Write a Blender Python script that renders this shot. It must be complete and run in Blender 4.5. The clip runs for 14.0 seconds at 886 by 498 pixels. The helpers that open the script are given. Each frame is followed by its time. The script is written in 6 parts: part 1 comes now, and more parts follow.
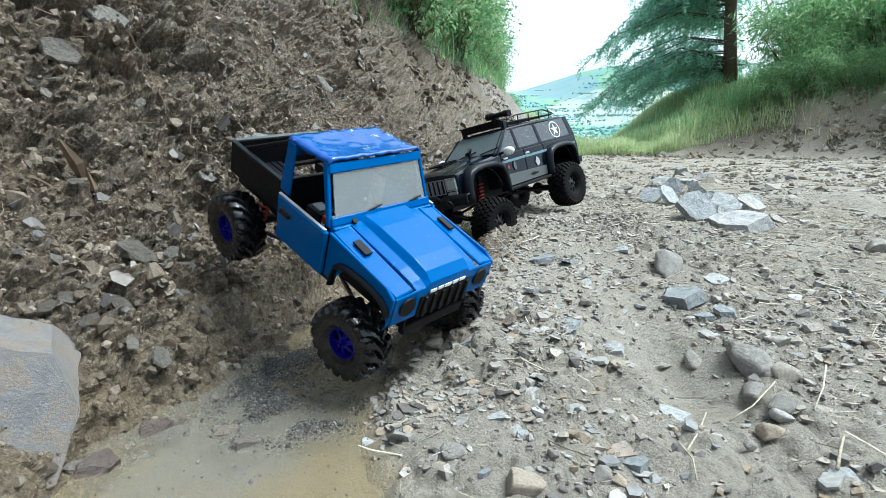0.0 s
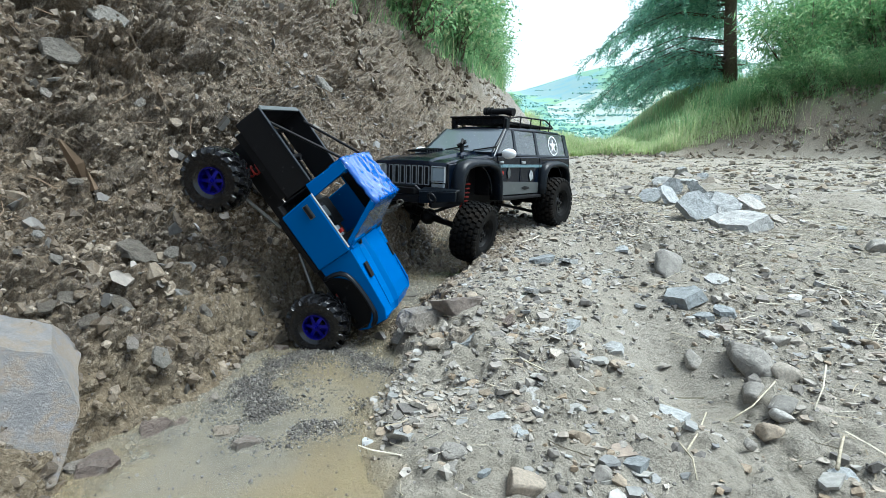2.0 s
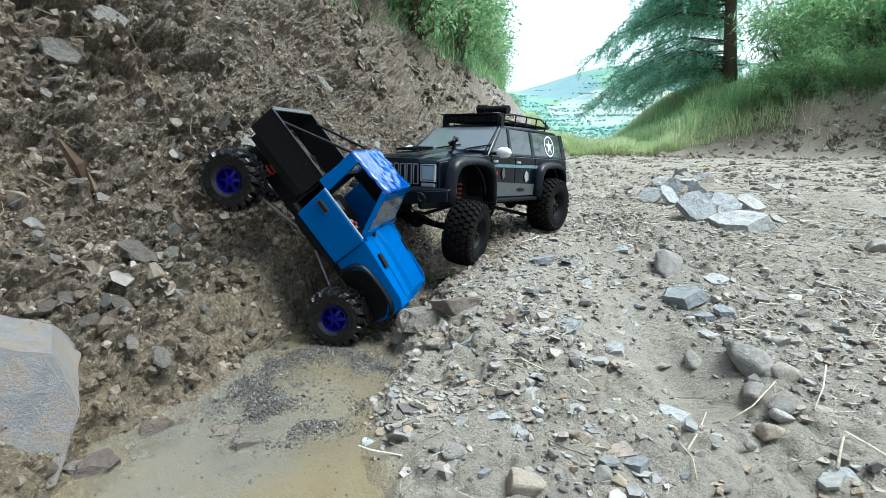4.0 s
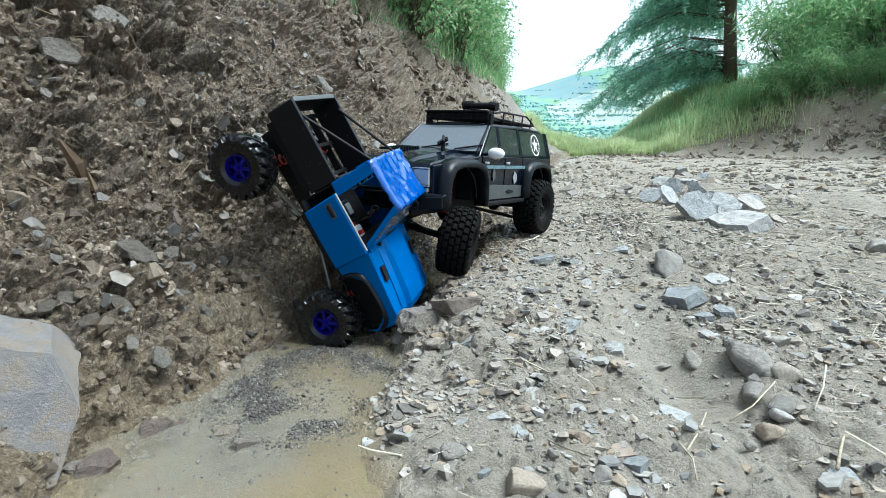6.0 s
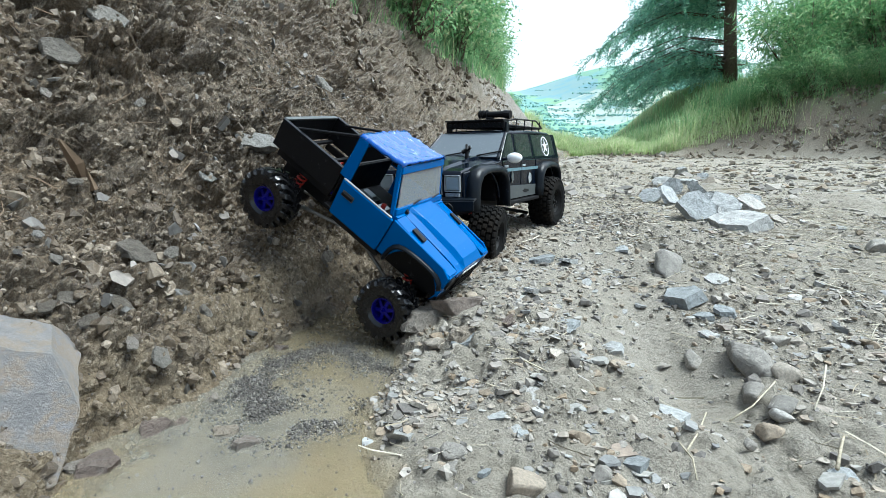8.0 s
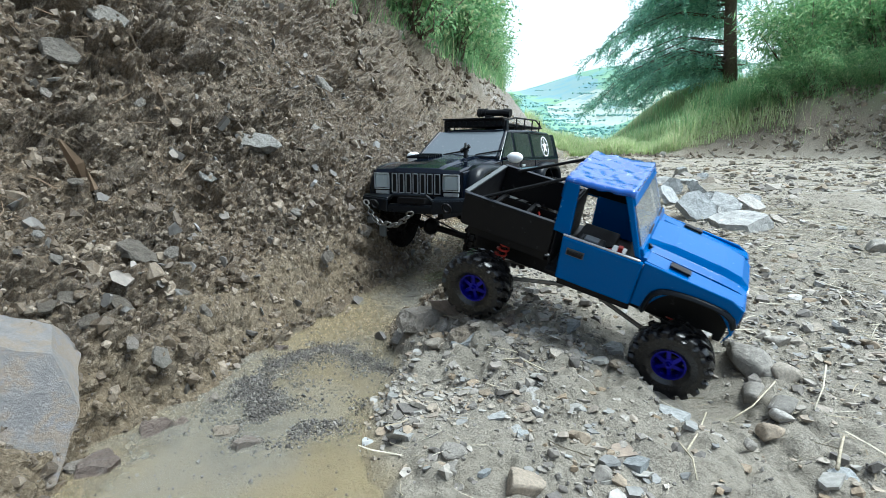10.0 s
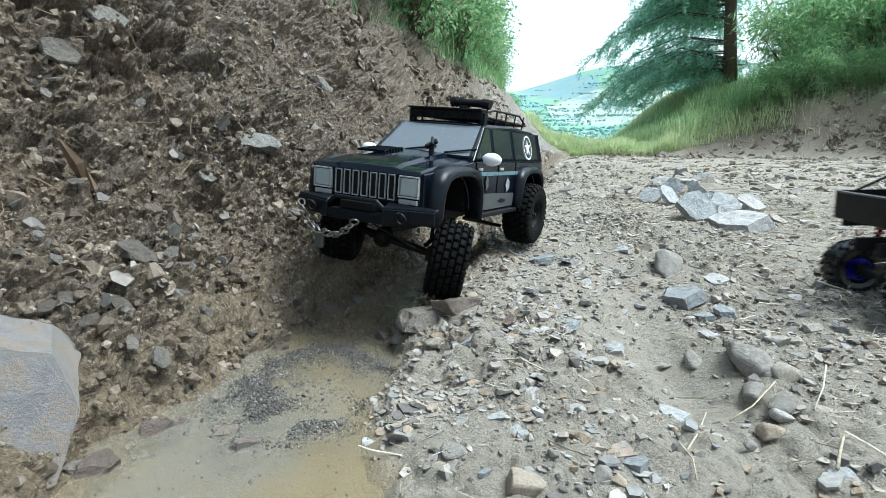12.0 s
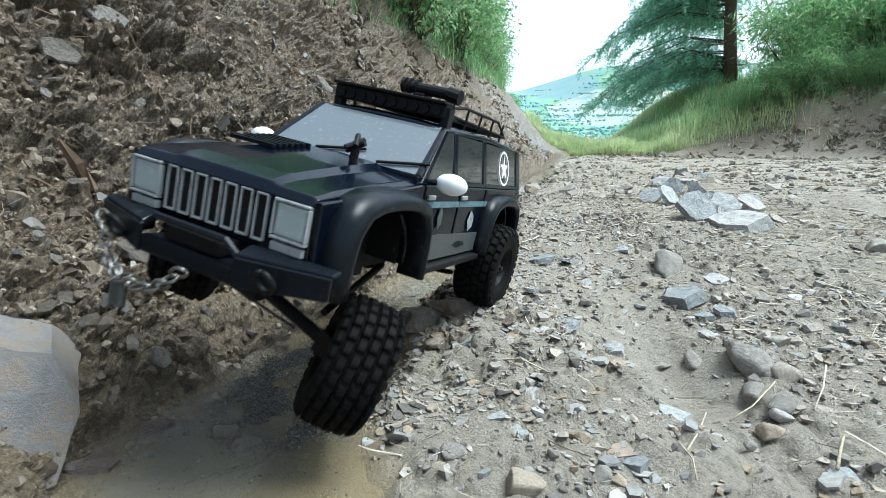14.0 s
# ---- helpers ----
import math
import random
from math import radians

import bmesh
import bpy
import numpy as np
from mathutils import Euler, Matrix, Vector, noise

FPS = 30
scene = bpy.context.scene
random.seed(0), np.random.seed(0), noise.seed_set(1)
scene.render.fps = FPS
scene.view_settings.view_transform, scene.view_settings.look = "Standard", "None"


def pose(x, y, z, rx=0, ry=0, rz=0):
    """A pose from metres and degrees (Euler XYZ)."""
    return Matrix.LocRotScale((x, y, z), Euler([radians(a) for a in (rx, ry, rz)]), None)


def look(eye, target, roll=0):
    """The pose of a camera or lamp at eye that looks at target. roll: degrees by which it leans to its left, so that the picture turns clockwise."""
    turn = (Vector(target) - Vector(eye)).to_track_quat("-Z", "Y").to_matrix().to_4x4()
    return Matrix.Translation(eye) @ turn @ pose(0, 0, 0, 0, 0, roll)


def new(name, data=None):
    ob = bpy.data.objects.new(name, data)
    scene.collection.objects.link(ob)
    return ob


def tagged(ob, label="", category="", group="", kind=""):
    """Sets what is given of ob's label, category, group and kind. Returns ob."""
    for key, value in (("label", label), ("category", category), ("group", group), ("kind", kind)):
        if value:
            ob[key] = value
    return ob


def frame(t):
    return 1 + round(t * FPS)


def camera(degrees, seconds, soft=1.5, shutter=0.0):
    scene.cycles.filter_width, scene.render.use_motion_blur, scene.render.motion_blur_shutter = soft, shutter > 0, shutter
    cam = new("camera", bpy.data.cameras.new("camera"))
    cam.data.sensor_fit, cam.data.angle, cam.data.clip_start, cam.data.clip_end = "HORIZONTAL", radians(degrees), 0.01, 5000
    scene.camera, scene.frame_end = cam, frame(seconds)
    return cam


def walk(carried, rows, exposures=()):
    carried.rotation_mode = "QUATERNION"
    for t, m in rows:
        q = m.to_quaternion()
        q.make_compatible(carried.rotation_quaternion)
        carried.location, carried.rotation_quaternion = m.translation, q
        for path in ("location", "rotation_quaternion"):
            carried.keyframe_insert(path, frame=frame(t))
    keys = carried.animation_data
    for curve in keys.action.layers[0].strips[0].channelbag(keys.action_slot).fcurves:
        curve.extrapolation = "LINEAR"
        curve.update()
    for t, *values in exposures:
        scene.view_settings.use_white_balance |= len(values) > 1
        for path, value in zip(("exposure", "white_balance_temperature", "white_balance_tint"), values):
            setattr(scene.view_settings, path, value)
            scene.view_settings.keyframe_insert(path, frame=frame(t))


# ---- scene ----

# ---- camera ----
cam = camera(78.4, 14.0, soft=0.5, shutter=0.3)
PATH = pose(0, 0, 0.34, 79.0, 0, 0)
walk(cam, [(0.0, PATH), (14.0, PATH)], [(0.0, 1.02, 5650, 0), (14.0, 1.02, 5650, 0)])

# ---- world and light: bright overcast, slightly hazy ----
world = bpy.data.worlds.new("world")
scene.world = world
world.use_nodes = True
wn = world.node_tree
sky = wn.nodes.new("ShaderNodeTexSky")
sky.sky_type = "NISHITA"
sky.sun_disc = False
sky.sun_elevation, sky.sun_rotation = radians(60), radians(60)
sky.dust_density, sky.air_density = 3.0, 1.0
hsv = wn.nodes.new("ShaderNodeHueSaturation")
hsv.inputs["Saturation"].default_value = 0.45
wn.links.new(sky.outputs["Color"], hsv.inputs["Color"])
wn.links.new(hsv.outputs["Color"], wn.nodes["Background"].inputs["Color"])
wn.nodes["Background"].inputs["Strength"].default_value = 0.14
sun = new("sun", bpy.data.lights.new("sun", "SUN"))
sun.data.energy, sun.data.angle, sun.data.color = 2.9, radians(26), (1.0, 0.98, 0.94)
sun.matrix_world = look((2.3, 0.4, 4.5), (0, 1, 0))

WATER_Z = 0.035


# ---- noise and ground shape ----
def smooth(a, b, v):
    t = np.clip((v - a) / (b - a), 0, 1)
    return t * t * (3 - 2 * t)


def hashed(i, j, k, seed):
    h = (i * 374761393 + j * 668265263 + k * 2147483647 + seed * 974634777) & 0xFFFFFFFF
    h = ((h ^ (h >> 13)) * 1274126177) & 0xFFFFFFFF
    return ((h ^ (h >> 16)) & 0xFFFFFF) / 0xFFFFFF


def vnoise(x, y, z, size, seed=0):
    """Smooth noise from -1 to 1 with cells of that size."""
    x, y, z = x / size, y / size, z / size
    i, j, k = (np.floor(v).astype(np.int64) for v in (x, y, z))
    u, v, w = x - i, y - j, z - k
    u, v, w = (t * t * (3 - 2 * t) for t in (u, v, w))
    out = 0
    for a in (0, 1):
        for b in (0, 1):
            for c in (0, 1):
                out = out + hashed(i + a, j + b, k + c, seed) * (u if a else 1 - u) * (v if b else 1 - v) * (w if c else 1 - w)
    return out * 2 - 1


def foot_x(y):
    """Where the foot of the earth bank runs."""
    ys = (-15.0, 0.44, 0.51, 0.58, 0.655, 0.73, 0.81, 0.88, 0.94, 1.02, 1.1, 1.2, 1.35, 1.5, 2.0, 2.65, 3.5, 9.0)
    xs = (-1.2, -0.35, -0.35, -0.318, -0.3, -0.302, -0.262, -0.248, -0.2, -0.155, -0.11, -0.075, -0.06, -0.055, 0.09, 0.31, 0.56, 2.2)
    return np.interp(y, ys, xs)


def stream_level(y):
    """The trickle runs down to the puddle along the foot of the bank."""
    return WATER_Z + 0.04 * smooth(0.84, 1.12, y) + 0.045 * smooth(1.3, 2.2, y)


def ground_height(x, y):
    x, y = np.asarray(x, float), np.asarray(y, float)
    road = 0.045 + 0.095 * smooth(0.45, 1.5, y) + 0.01 * smooth(1.5, 4, y) + 0.02 * smooth(0.3, 2.5, x)
    # ridge of rubble between the puddle and the rut, then the rut
    road = road + 0.04 * np.exp(-((x - 0.1) / 0.11) ** 2 - ((y - 0.78) / 0.26) ** 2)
    road = road - 0.045 * np.exp(-((x - 0.31) / 0.06) ** 2 - ((y - 0.68) / 0.16) ** 2)
    # beyond the crest the land drops to the valley and climbs again
    side = smooth(0.3, 0.5, x / np.maximum(y, 1)) * smooth(2, 5, y)
    far = np.maximum(y - 7.0, 0)
    valley = -55 * (1 - np.exp(-(far / 170.0) ** 1.5)) + 320 * smooth(350, 2600, y)
    valley = valley + 45 * smooth(500, 1500, y) * np.sin(x / 310 + y / 500) + 30 * smooth(400, 900, y) * np.sin(x / 120 + 1.7)
    road = road + valley * (1 - side * (1 - smooth(30, 120, y)))
    # earth bank on one side
    d = foot_x(y) - x
    apron = 0.13 * smooth(1.0, 1.6, y)
    e = d - apron
    bank = (0.055 + 0.02 * smooth(0.95, 1.1, y)) * smooth(0.0, 0.035, d) + 0.35 * np.clip(d, 0, 1) * smooth(0, 0.01, apron) * (d < apron) + 0.35 * apron * (d >= apron)
    bank = bank + 0.85 * np.clip(e - 0.02, 0, 0.2) + 1.6 * np.clip(e - 0.22, 0, 0.36) + 0.45 * np.clip(e - 0.58, 0, 6)
    bank = bank * (1 - smooth(5.0, 12, y))
    # hollow in which the big boulder lies
    bank = np.maximum(bank, 0) * (1 - 0.9 * np.exp(-((x + 0.45) / 0.1) ** 2 - ((y - 0.395) / 0.09) ** 2))
    # channel that holds the puddle
    far_edge = np.interp(y, (0.3, 0.567, 0.73, 0.85, 1.1, 1.5, 2.2), (-0.085, -0.085, -0.06, -0.075, 0.06, 0.14, 0.2))
    far_edge = far_edge + 0.03 * vnoise(x, y, 0 * x, 0.11, 81) + 0.012 * vnoise(x, y, 0 * x, 0.035, 82)
    inside = smooth(-0.02, 0.035, -d) * smooth(-0.05, 0.045, far_edge - x)
    bed = stream_level(y) - 0.012 - 0.012 * smooth(0.9, 0.6, y)
    cut = np.maximum(road - bed, 0) * inside * (1 - smooth(1.7, 2.4, y))
    # a trickle goes on along the foot further up
    cut = cut + 0.05 * np.exp(-((d + 0.08) / 0.07) ** 2) * smooth(1.7, 2.4, y) * (1 - smooth(4, 6, y))
    # low grassy bank on the other side
    s = (y - (8.4 - 0.67 * x)) * 0.83
    low = (1.15 * np.clip(s, 0, 0.6) + 0.14 * np.clip(s - 0.6, 0, 8)) * smooth(2.4, 4.4, x) * (1 - smooth(9.5, 14, y))
    low = low + 0.12 * np.clip(s, 0, 1) * smooth(0.6, 1.8, x) * (1 - smooth(12, 20, y))
    return road + bank - cut + low


def spaced(lo, hi, step, far, grow=1.1):
    mid = list(np.arange(lo, hi, step))
    s, v, up = step, hi, []
    while v < far[1]:
        up.append(v)
        s *= grow
        v += s
    s, v, down = step, lo, []
    while v > far[0]:
        s *= grow
        v -= s
        down.append(v)
    return np.array(down[::-1] + mid + up)


# ---- materials ----
def nodes_of(name, rough=0.8, metal=0.0):
    m = bpy.data.materials.new(name)
    m.use_nodes = True
    b = m.node_tree.nodes["Principled BSDF"]
    b.inputs["Roughness"].default_value = rough
    b.inputs["Metallic"].default_value = metal
    return m, m.node_tree, b


def noise_node(nt, scale, detail=6, rough=0.6):
    n = nt.nodes.new("ShaderNodeTexNoise")
    n.inputs["Scale"].default_value, n.inputs["Detail"].default_value, n.inputs["Roughness"].default_value = scale, detail, rough
    co = nt.nodes.new("ShaderNodeTexCoord")
    nt.links.new(co.outputs["Object"], n.inputs["Vector"])
    return n


def ramp(nt, source, stops):
    r = nt.nodes.new("ShaderNodeValToRGB")
    e = r.color_ramp.elements
    while len(e) < len(stops):
        e.new(0.5)
    for el, (p, c) in zip(e, stops):
        el.position, el.color = p, (*c, 1)
    nt.links.new(source, r.inputs[0])
    return r.outputs["Color"]


def mix(nt, fac, a, b):
    n = nt.nodes.new("ShaderNodeMix")
    n.data_type = "RGBA"
    if isinstance(fac, (int, float)):
        n.inputs[0].default_value = fac
    else:
        nt.links.new(fac, n.inputs[0])
    for s, v in ((n.inputs[6], a), (n.inputs[7], b)):
        if isinstance(v, tuple):
            s.default_value = (*v, 1)
        else:
            nt.links.new(v, s)
    return n.outputs[2]


def bump(nt, b, source, strength=0.3, dist=0.002):
    n = nt.nodes.new("ShaderNodeBump")
    n.inputs["Strength"].default_value, n.inputs["Distance"].default_value = strength, dist
    nt.links.new(source, n.inputs["Height"])
    nt.links.new(n.outputs["Normal"], b.inputs["Normal"])


def worn(name, base, worn_col, scale=60, amount=0.12, rough=0.35, metal=0.0, dirt=None, coat=0.0, grain=400, spec=0.5, relief=0.12):
    """Paint, plastic or rubber with scuffs, a little dirt and fine relief."""
    m, nt, b = nodes_of(name, rough, metal)
    n = noise_node(nt, scale, 8, 0.7)
    col = ramp(nt, n.outputs["Fac"], [(0.0, base), (0.62 - amount, base), (0.72, worn_col)])
    if dirt:
        n2 = noise_node(nt, 14, 5, 0.65)
        f = ramp(nt, n2.outputs["Fac"], [(0.5, (0, 0, 0)), (0.8, (0.6, 0.6, 0.6))])
        col = mix(nt, f, col, dirt)
    nt.links.new(col, b.inputs["Base Color"])
    n3 = noise_node(nt, grain, 3)
    bump(nt, b, n3.outputs["Fac"], relief, 0.0006)
    rr = nt.nodes.new("ShaderNodeMapRange")
    rr.inputs["To Min"].default_value, rr.inputs["To Max"].default_value = rough * 0.7, min(1, rough * 1.5)
    nt.links.new(n.outputs["Fac"], rr.inputs["Value"])
    nt.links.new(rr.outputs["Result"], b.inputs["Roughness"])
    b.inputs["Coat Weight"].default_value = coat
    b.inputs["Specular IOR Level"].default_value = spec
    return m


def varied(name, stops, rough=0.85, grain=300, bumpy=0.5, dist=0.001, spec=0.4):
    """Natural stuff whose colour varies from piece to piece and with a fine grain."""
    m, nt, b = nodes_of(name, rough)
    g = nt.nodes.new("ShaderNodeNewGeometry")
    o = nt.nodes.new("ShaderNodeObjectInfo")
    add = nt.nodes.new("ShaderNodeMath")
    add.operation = "ADD"
    nt.links.new(g.outputs["Random Per Island"], add.inputs[0])
    nt.links.new(o.outputs["Random"], add.inputs[1])
    fr = nt.nodes.new("ShaderNodeMath")
    fr.operation = "FRACT"
    nt.links.new(add.outputs[0], fr.inputs[0])
    col = ramp(nt, fr.outputs[0], stops)
    n = noise_node(nt, grain, 6, 0.7)
    f = ramp(nt, n.outputs["Fac"], [(0.3, (0.55, 0.55, 0.55)), (0.7, (1.25, 1.25, 1.25))])
    mul = nt.nodes.new("ShaderNodeMix")
    mul.data_type, mul.blend_type = "RGBA", "MULTIPLY"
    mul.inputs[0].default_value = 1
    nt.links.new(col, mul.inputs[6])
    nt.links.new(f, mul.inputs[7])
    nt.links.new(mul.outputs[2], b.inputs["Base Color"])
    b.inputs["Specular IOR Level"].default_value = spec
    bump(nt, b, n.outputs["Fac"], bumpy, dist)
    return m


def leafy(m, share=0.4):
    """Lets light through thin leaves."""
    nt = m.node_tree
    b, out = nt.nodes["Principled BSDF"], nt.nodes["Material Output"]
    t = nt.nodes.new("ShaderNodeBsdfTranslucent")
    nt.links.new(b.inputs["Base Color"].links[0].from_socket, t.inputs["Color"])
    x = nt.nodes.new("ShaderNodeMixShader")
    x.inputs[0].default_value = share
    nt.links.new(b.outputs[0], x.inputs[1])
    nt.links.new(t.outputs[0], x.inputs[2])
    nt.links.new(x.outputs[0], out.inputs["Surface"])
    return m


def attr(nt, name):
    n = nt.nodes.new("ShaderNodeAttribute")
    n.attribute_name = name
    return n.outputs["Fac"]


def ground_material():
    m, nt, b = nodes_of("earth")
    n1, n2, n3 = noise_node(nt, 9, 8, 0.65), noise_node(nt, 70, 8, 0.7), noise_node(nt, 420, 4, 0.7)
    grit = mix(nt, n2.outputs["Fac"], (0.125, 0.107, 0.08), (0.42, 0.38, 0.305))
    grit = mix(nt, ramp(nt, n1.outputs["Fac"], [(0.35, (0, 0, 0)), (0.65, (1, 1, 1))]), grit, ramp(nt, n3.outputs["Fac"], [(0.35, (0.145, 0.126, 0.098)), (0.65, (0.42, 0.385, 0.32))]))
    n4 = noise_node(nt, 180, 6, 0.75)
    mud = ramp(nt, n4.outputs["Fac"], [(0.32, (0.05, 0.038, 0.026)), (0.5, (0.135, 0.105, 0.073)), (0.68, (0.42, 0.35, 0.26))])
    mud = mix(nt, ramp(nt, n1.outputs["Fac"], [(0.42, (0, 0, 0)), (0.68, (0.75, 0.75, 0.75))]), mud, ramp(nt, n3.outputs["Fac"], [(0.35, (0.065, 0.047, 0.03)), (0.65, (0.27, 0.2, 0.13))]))
    col = mix(nt, attr(nt, "bank"), grit, mud)
    silt = mix(nt, n2.outputs["Fac"], (0.2, 0.158, 0.088), (0.36, 0.3, 0.195))
    col = mix(nt, attr(nt, "silt"), col, silt)
    turf = mix(nt, n2.outputs["Fac"], (0.12, 0.15, 0.05), (0.32, 0.38, 0.15))
    col = mix(nt, attr(nt, "turf"), col, turf)
    vor = nt.nodes.new("ShaderNodeTexVoronoi")
    vor.inputs["Scale"].default_value = 0.006
    co = nt.nodes.new("ShaderNodeTexCoord")
    mp = nt.nodes.new("ShaderNodeMapping")
    mp.inputs["Scale"].default_value = (1, 0.45, 0)
    nt.links.new(co.outputs["Object"], mp.inputs["Vector"])
    nt.links.new(mp.outputs["Vector"], vor.inputs["Vector"])
    sep = nt.nodes.new("ShaderNodeSeparateColor")
    nt.links.new(vor.outputs["Color"], sep.inputs["Color"])
    # green and straw patches; distance haze is put into their blue-green tint
    hazed_field = ramp(nt, sep.outputs[0], [(0.0, (0.12, 0.25, 0.18)), (0.35, (0.19, 0.33, 0.2)), (0.6, (0.1, 0.22, 0.24)), (0.85, (0.45, 0.46, 0.37))])
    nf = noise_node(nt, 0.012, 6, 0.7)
    hazed_field = mix(nt, ramp(nt, nf.outputs["Fac"], [(0.5, (0, 0, 0)), (0.62, (0.8, 0.8, 0.8))]), hazed_field, (0.12, 0.26, 0.3))
    col = mix(nt, attr(nt, "hazed_field"), col, hazed_field)
    nt.links.new(col, b.inputs["Base Color"])
    r = nt.nodes.new("ShaderNodeMapRange")
    r.inputs["To Min"].default_value, r.inputs["To Max"].default_value = 0.88, 0.2
    nt.links.new(attr(nt, "wet"), r.inputs["Value"])
    nt.links.new(r.outputs["Result"], b.inputs["Roughness"])
    ad = nt.nodes.new("ShaderNodeMath")
    ad.operation = "MULTIPLY_ADD"
    ad.inputs[1].default_value = 0.5
    nt.links.new(n3.outputs["Fac"], ad.inputs[0])
    nt.links.new(n2.outputs["Fac"], ad.inputs[2])
    bump(nt, b, ad.outputs[0], 1.0, 0.009)
    return m


def water_material():
    m, nt, b = nodes_of("muddy_water", 0.04)
    n = noise_node(nt, 5, 5, 0.55)
    nt.links.new(ramp(nt, n.outputs["Fac"], [(0.36, (0.27, 0.22, 0.13)), (0.47, (0.25, 0.21, 0.135)), (0.6, (0.24, 0.225, 0.185))]), b.inputs["Base Color"])
    b.inputs["Alpha"].default_value = 0.5
    b.inputs["IOR"].default_value = 1.33
    n2 = noise_node(nt, 45, 3)
    bump(nt, b, n2.outputs["Fac"], 0.12, 0.003)
    return m


def glass_material(name, tint, alpha, rough=0.08):
    m, nt, b = nodes_of(name, rough)
    n = noise_node(nt, 170, 5, 0.7)
    nt.links.new(ramp(nt, n.outputs["Fac"], [(0.6, tint), (0.78, tuple(min(1, c + 0.22) for c in tint))]), b.inputs["Base Color"])
    b.inputs["Alpha"].default_value = alpha
    b.inputs["Coat Weight"].default_value = 0.6
    return m


EARTH = ground_material()
WATER = water_material()
SLATE = varied("slate", [(0.0, (0.17, 0.17, 0.165)), (0.35, (0.27, 0.265, 0.245)), (0.6, (0.35, 0.335, 0.3)), (0.8, (0.24, 0.19, 0.145)), (1.0, (0.4, 0.405, 0.39))], 0.5, 120, 0.5, 0.002)
PEBBLE = varied("pebble", [(0.0, (0.11, 0.1, 0.09)), (0.3, (0.22, 0.2, 0.175)), (0.6, (0.31, 0.285, 0.245)), (0.85, (0.25, 0.19, 0.125)), (1.0, (0.41, 0.39, 0.35))], 0.75, 300, 0.5, 0.001)
CLOD = varied("clod", [(0.0, (0.055, 0.041, 0.028)), (0.5, (0.125, 0.096, 0.065)), (0.85, (0.2, 0.16, 0.115)), (1.0, (0.3, 0.25, 0.19))], 0.3, 160, 0.9, 0.003)
SCARP = varied("scarp_earth", [(0.0, (0.12, 0.095, 0.068)), (0.5, (0.22, 0.18, 0.135)), (0.85, (0.3, 0.26, 0.2)), (1.0, (0.4, 0.38, 0.34))], 0.8, 40, 0.7, 0.006)
BANKSTONE = varied("muddy_slate", [(0.0, (0.05, 0.046, 0.04)), (0.4, (0.11, 0.1, 0.088)), (0.75, (0.17, 0.165, 0.155)), (0.92, (0.2, 0.14, 0.085)), (1.0, (0.33, 0.33, 0.32))], 0.45, 120, 0.6, 0.002)
GRAVEL = varied("dark_gravel", [(0.0, (0.03, 0.028, 0.026)), (0.6, (0.085, 0.075, 0.065)), (1.0, (0.19, 0.175, 0.15))], 0.4, 300, 0.4, 0.0006)
STRAW = varied("straw", [(0.0, (0.24, 0.2, 0.14)), (0.5, (0.46, 0.41, 0.3)), (1.0, (0.62, 0.58, 0.47))], 0.8, 200, 0.2)
ROOT = varied("root", [(0.0, (0.05, 0.035, 0.022)), (1.0, (0.2, 0.14, 0.09))], 0.9, 200, 0.3)
LEAF = leafy(varied("leaf", [(0.0, (0.13, 0.3, 0.13)), (0.5, (0.28, 0.5, 0.23)), (0.85, (0.44, 0.62, 0.33)), (1.0, (0.62, 0.64, 0.38))], 0.5, 40, 0.1), 0.6)
NEEDLE = leafy(varied("needle", [(0.0, (0.2, 0.42, 0.33)), (0.6, (0.36, 0.62, 0.48)), (1.0, (0.54, 0.74, 0.58))], 0.6, 40, 0.1), 0.6)
BLADE = leafy(varied("grass_blade", [(0.0, (0.36, 0.52, 0.22)), (0.4, (0.58, 0.7, 0.36)), (0.8, (0.74, 0.78, 0.5)), (1.0, (0.8, 0.74, 0.52))], 0.6, 40, 0.1), 0.6)
BARK = varied("bark", [(0.0, (0.12, 0.085, 0.065)), (1.0, (0.2, 0.15, 0.12))], 0.9, 30, 0.9, 0.02)
BLUE = worn("blue_paint", (0.0, 0.083, 0.29), (0.16, 0.34, 0.55), 110, -0.03, 0.2, 0.0, None, 0.04, spec=0.14, relief=0.04)
ROOFBLUE = worn("scuffed_blue_film", (0.0, 0.06, 0.3), (0.5, 0.6, 0.75), 45, 0.0, 0.14, 0.0, None, 0.5, 55, relief=0.3)
BLACK = worn("black_plastic", (0.005, 0.005, 0.006), (0.05, 0.05, 0.05), 60, 0.0, 0.5, spec=0.2)
RUBBER = worn("rubber", (0.005, 0.005, 0.005), (0.02, 0.017, 0.014), 60, 0.02, 0.7, 0, (0.024, 0.018, 0.013), spec=0.08)
WETRUBBER = worn("wet_rubber", (0.006, 0.006, 0.007), (0.03, 0.028, 0.026), 60, 0.0, 0.24, spec=0.5)
RIMBLUE = worn("purple_blue_alloy", (0.015, 0.012, 0.32), (0.1, 0.1, 0.5), 80, 0.0, 0.3, 0.7)
RIMBLACK = worn("black_alloy", (0.015, 0.015, 0.015), (0.12, 0.1, 0.08), 80, 0.04, 0.45, 0.3)
DARK_PAINT = worn("black_gloss_paint", (0.002, 0.004, 0.009), (0.05, 0.062, 0.075), 55, -0.02, 0.13, 0.0, None, 0.0, spec=0.25, relief=0.02)
FLARE = worn("grey_black_plastic", (0.005, 0.007, 0.01), (0.07, 0.08, 0.085), 70, 0.0, 0.28, 0, (0.01, 0.0095, 0.009), spec=0.16)
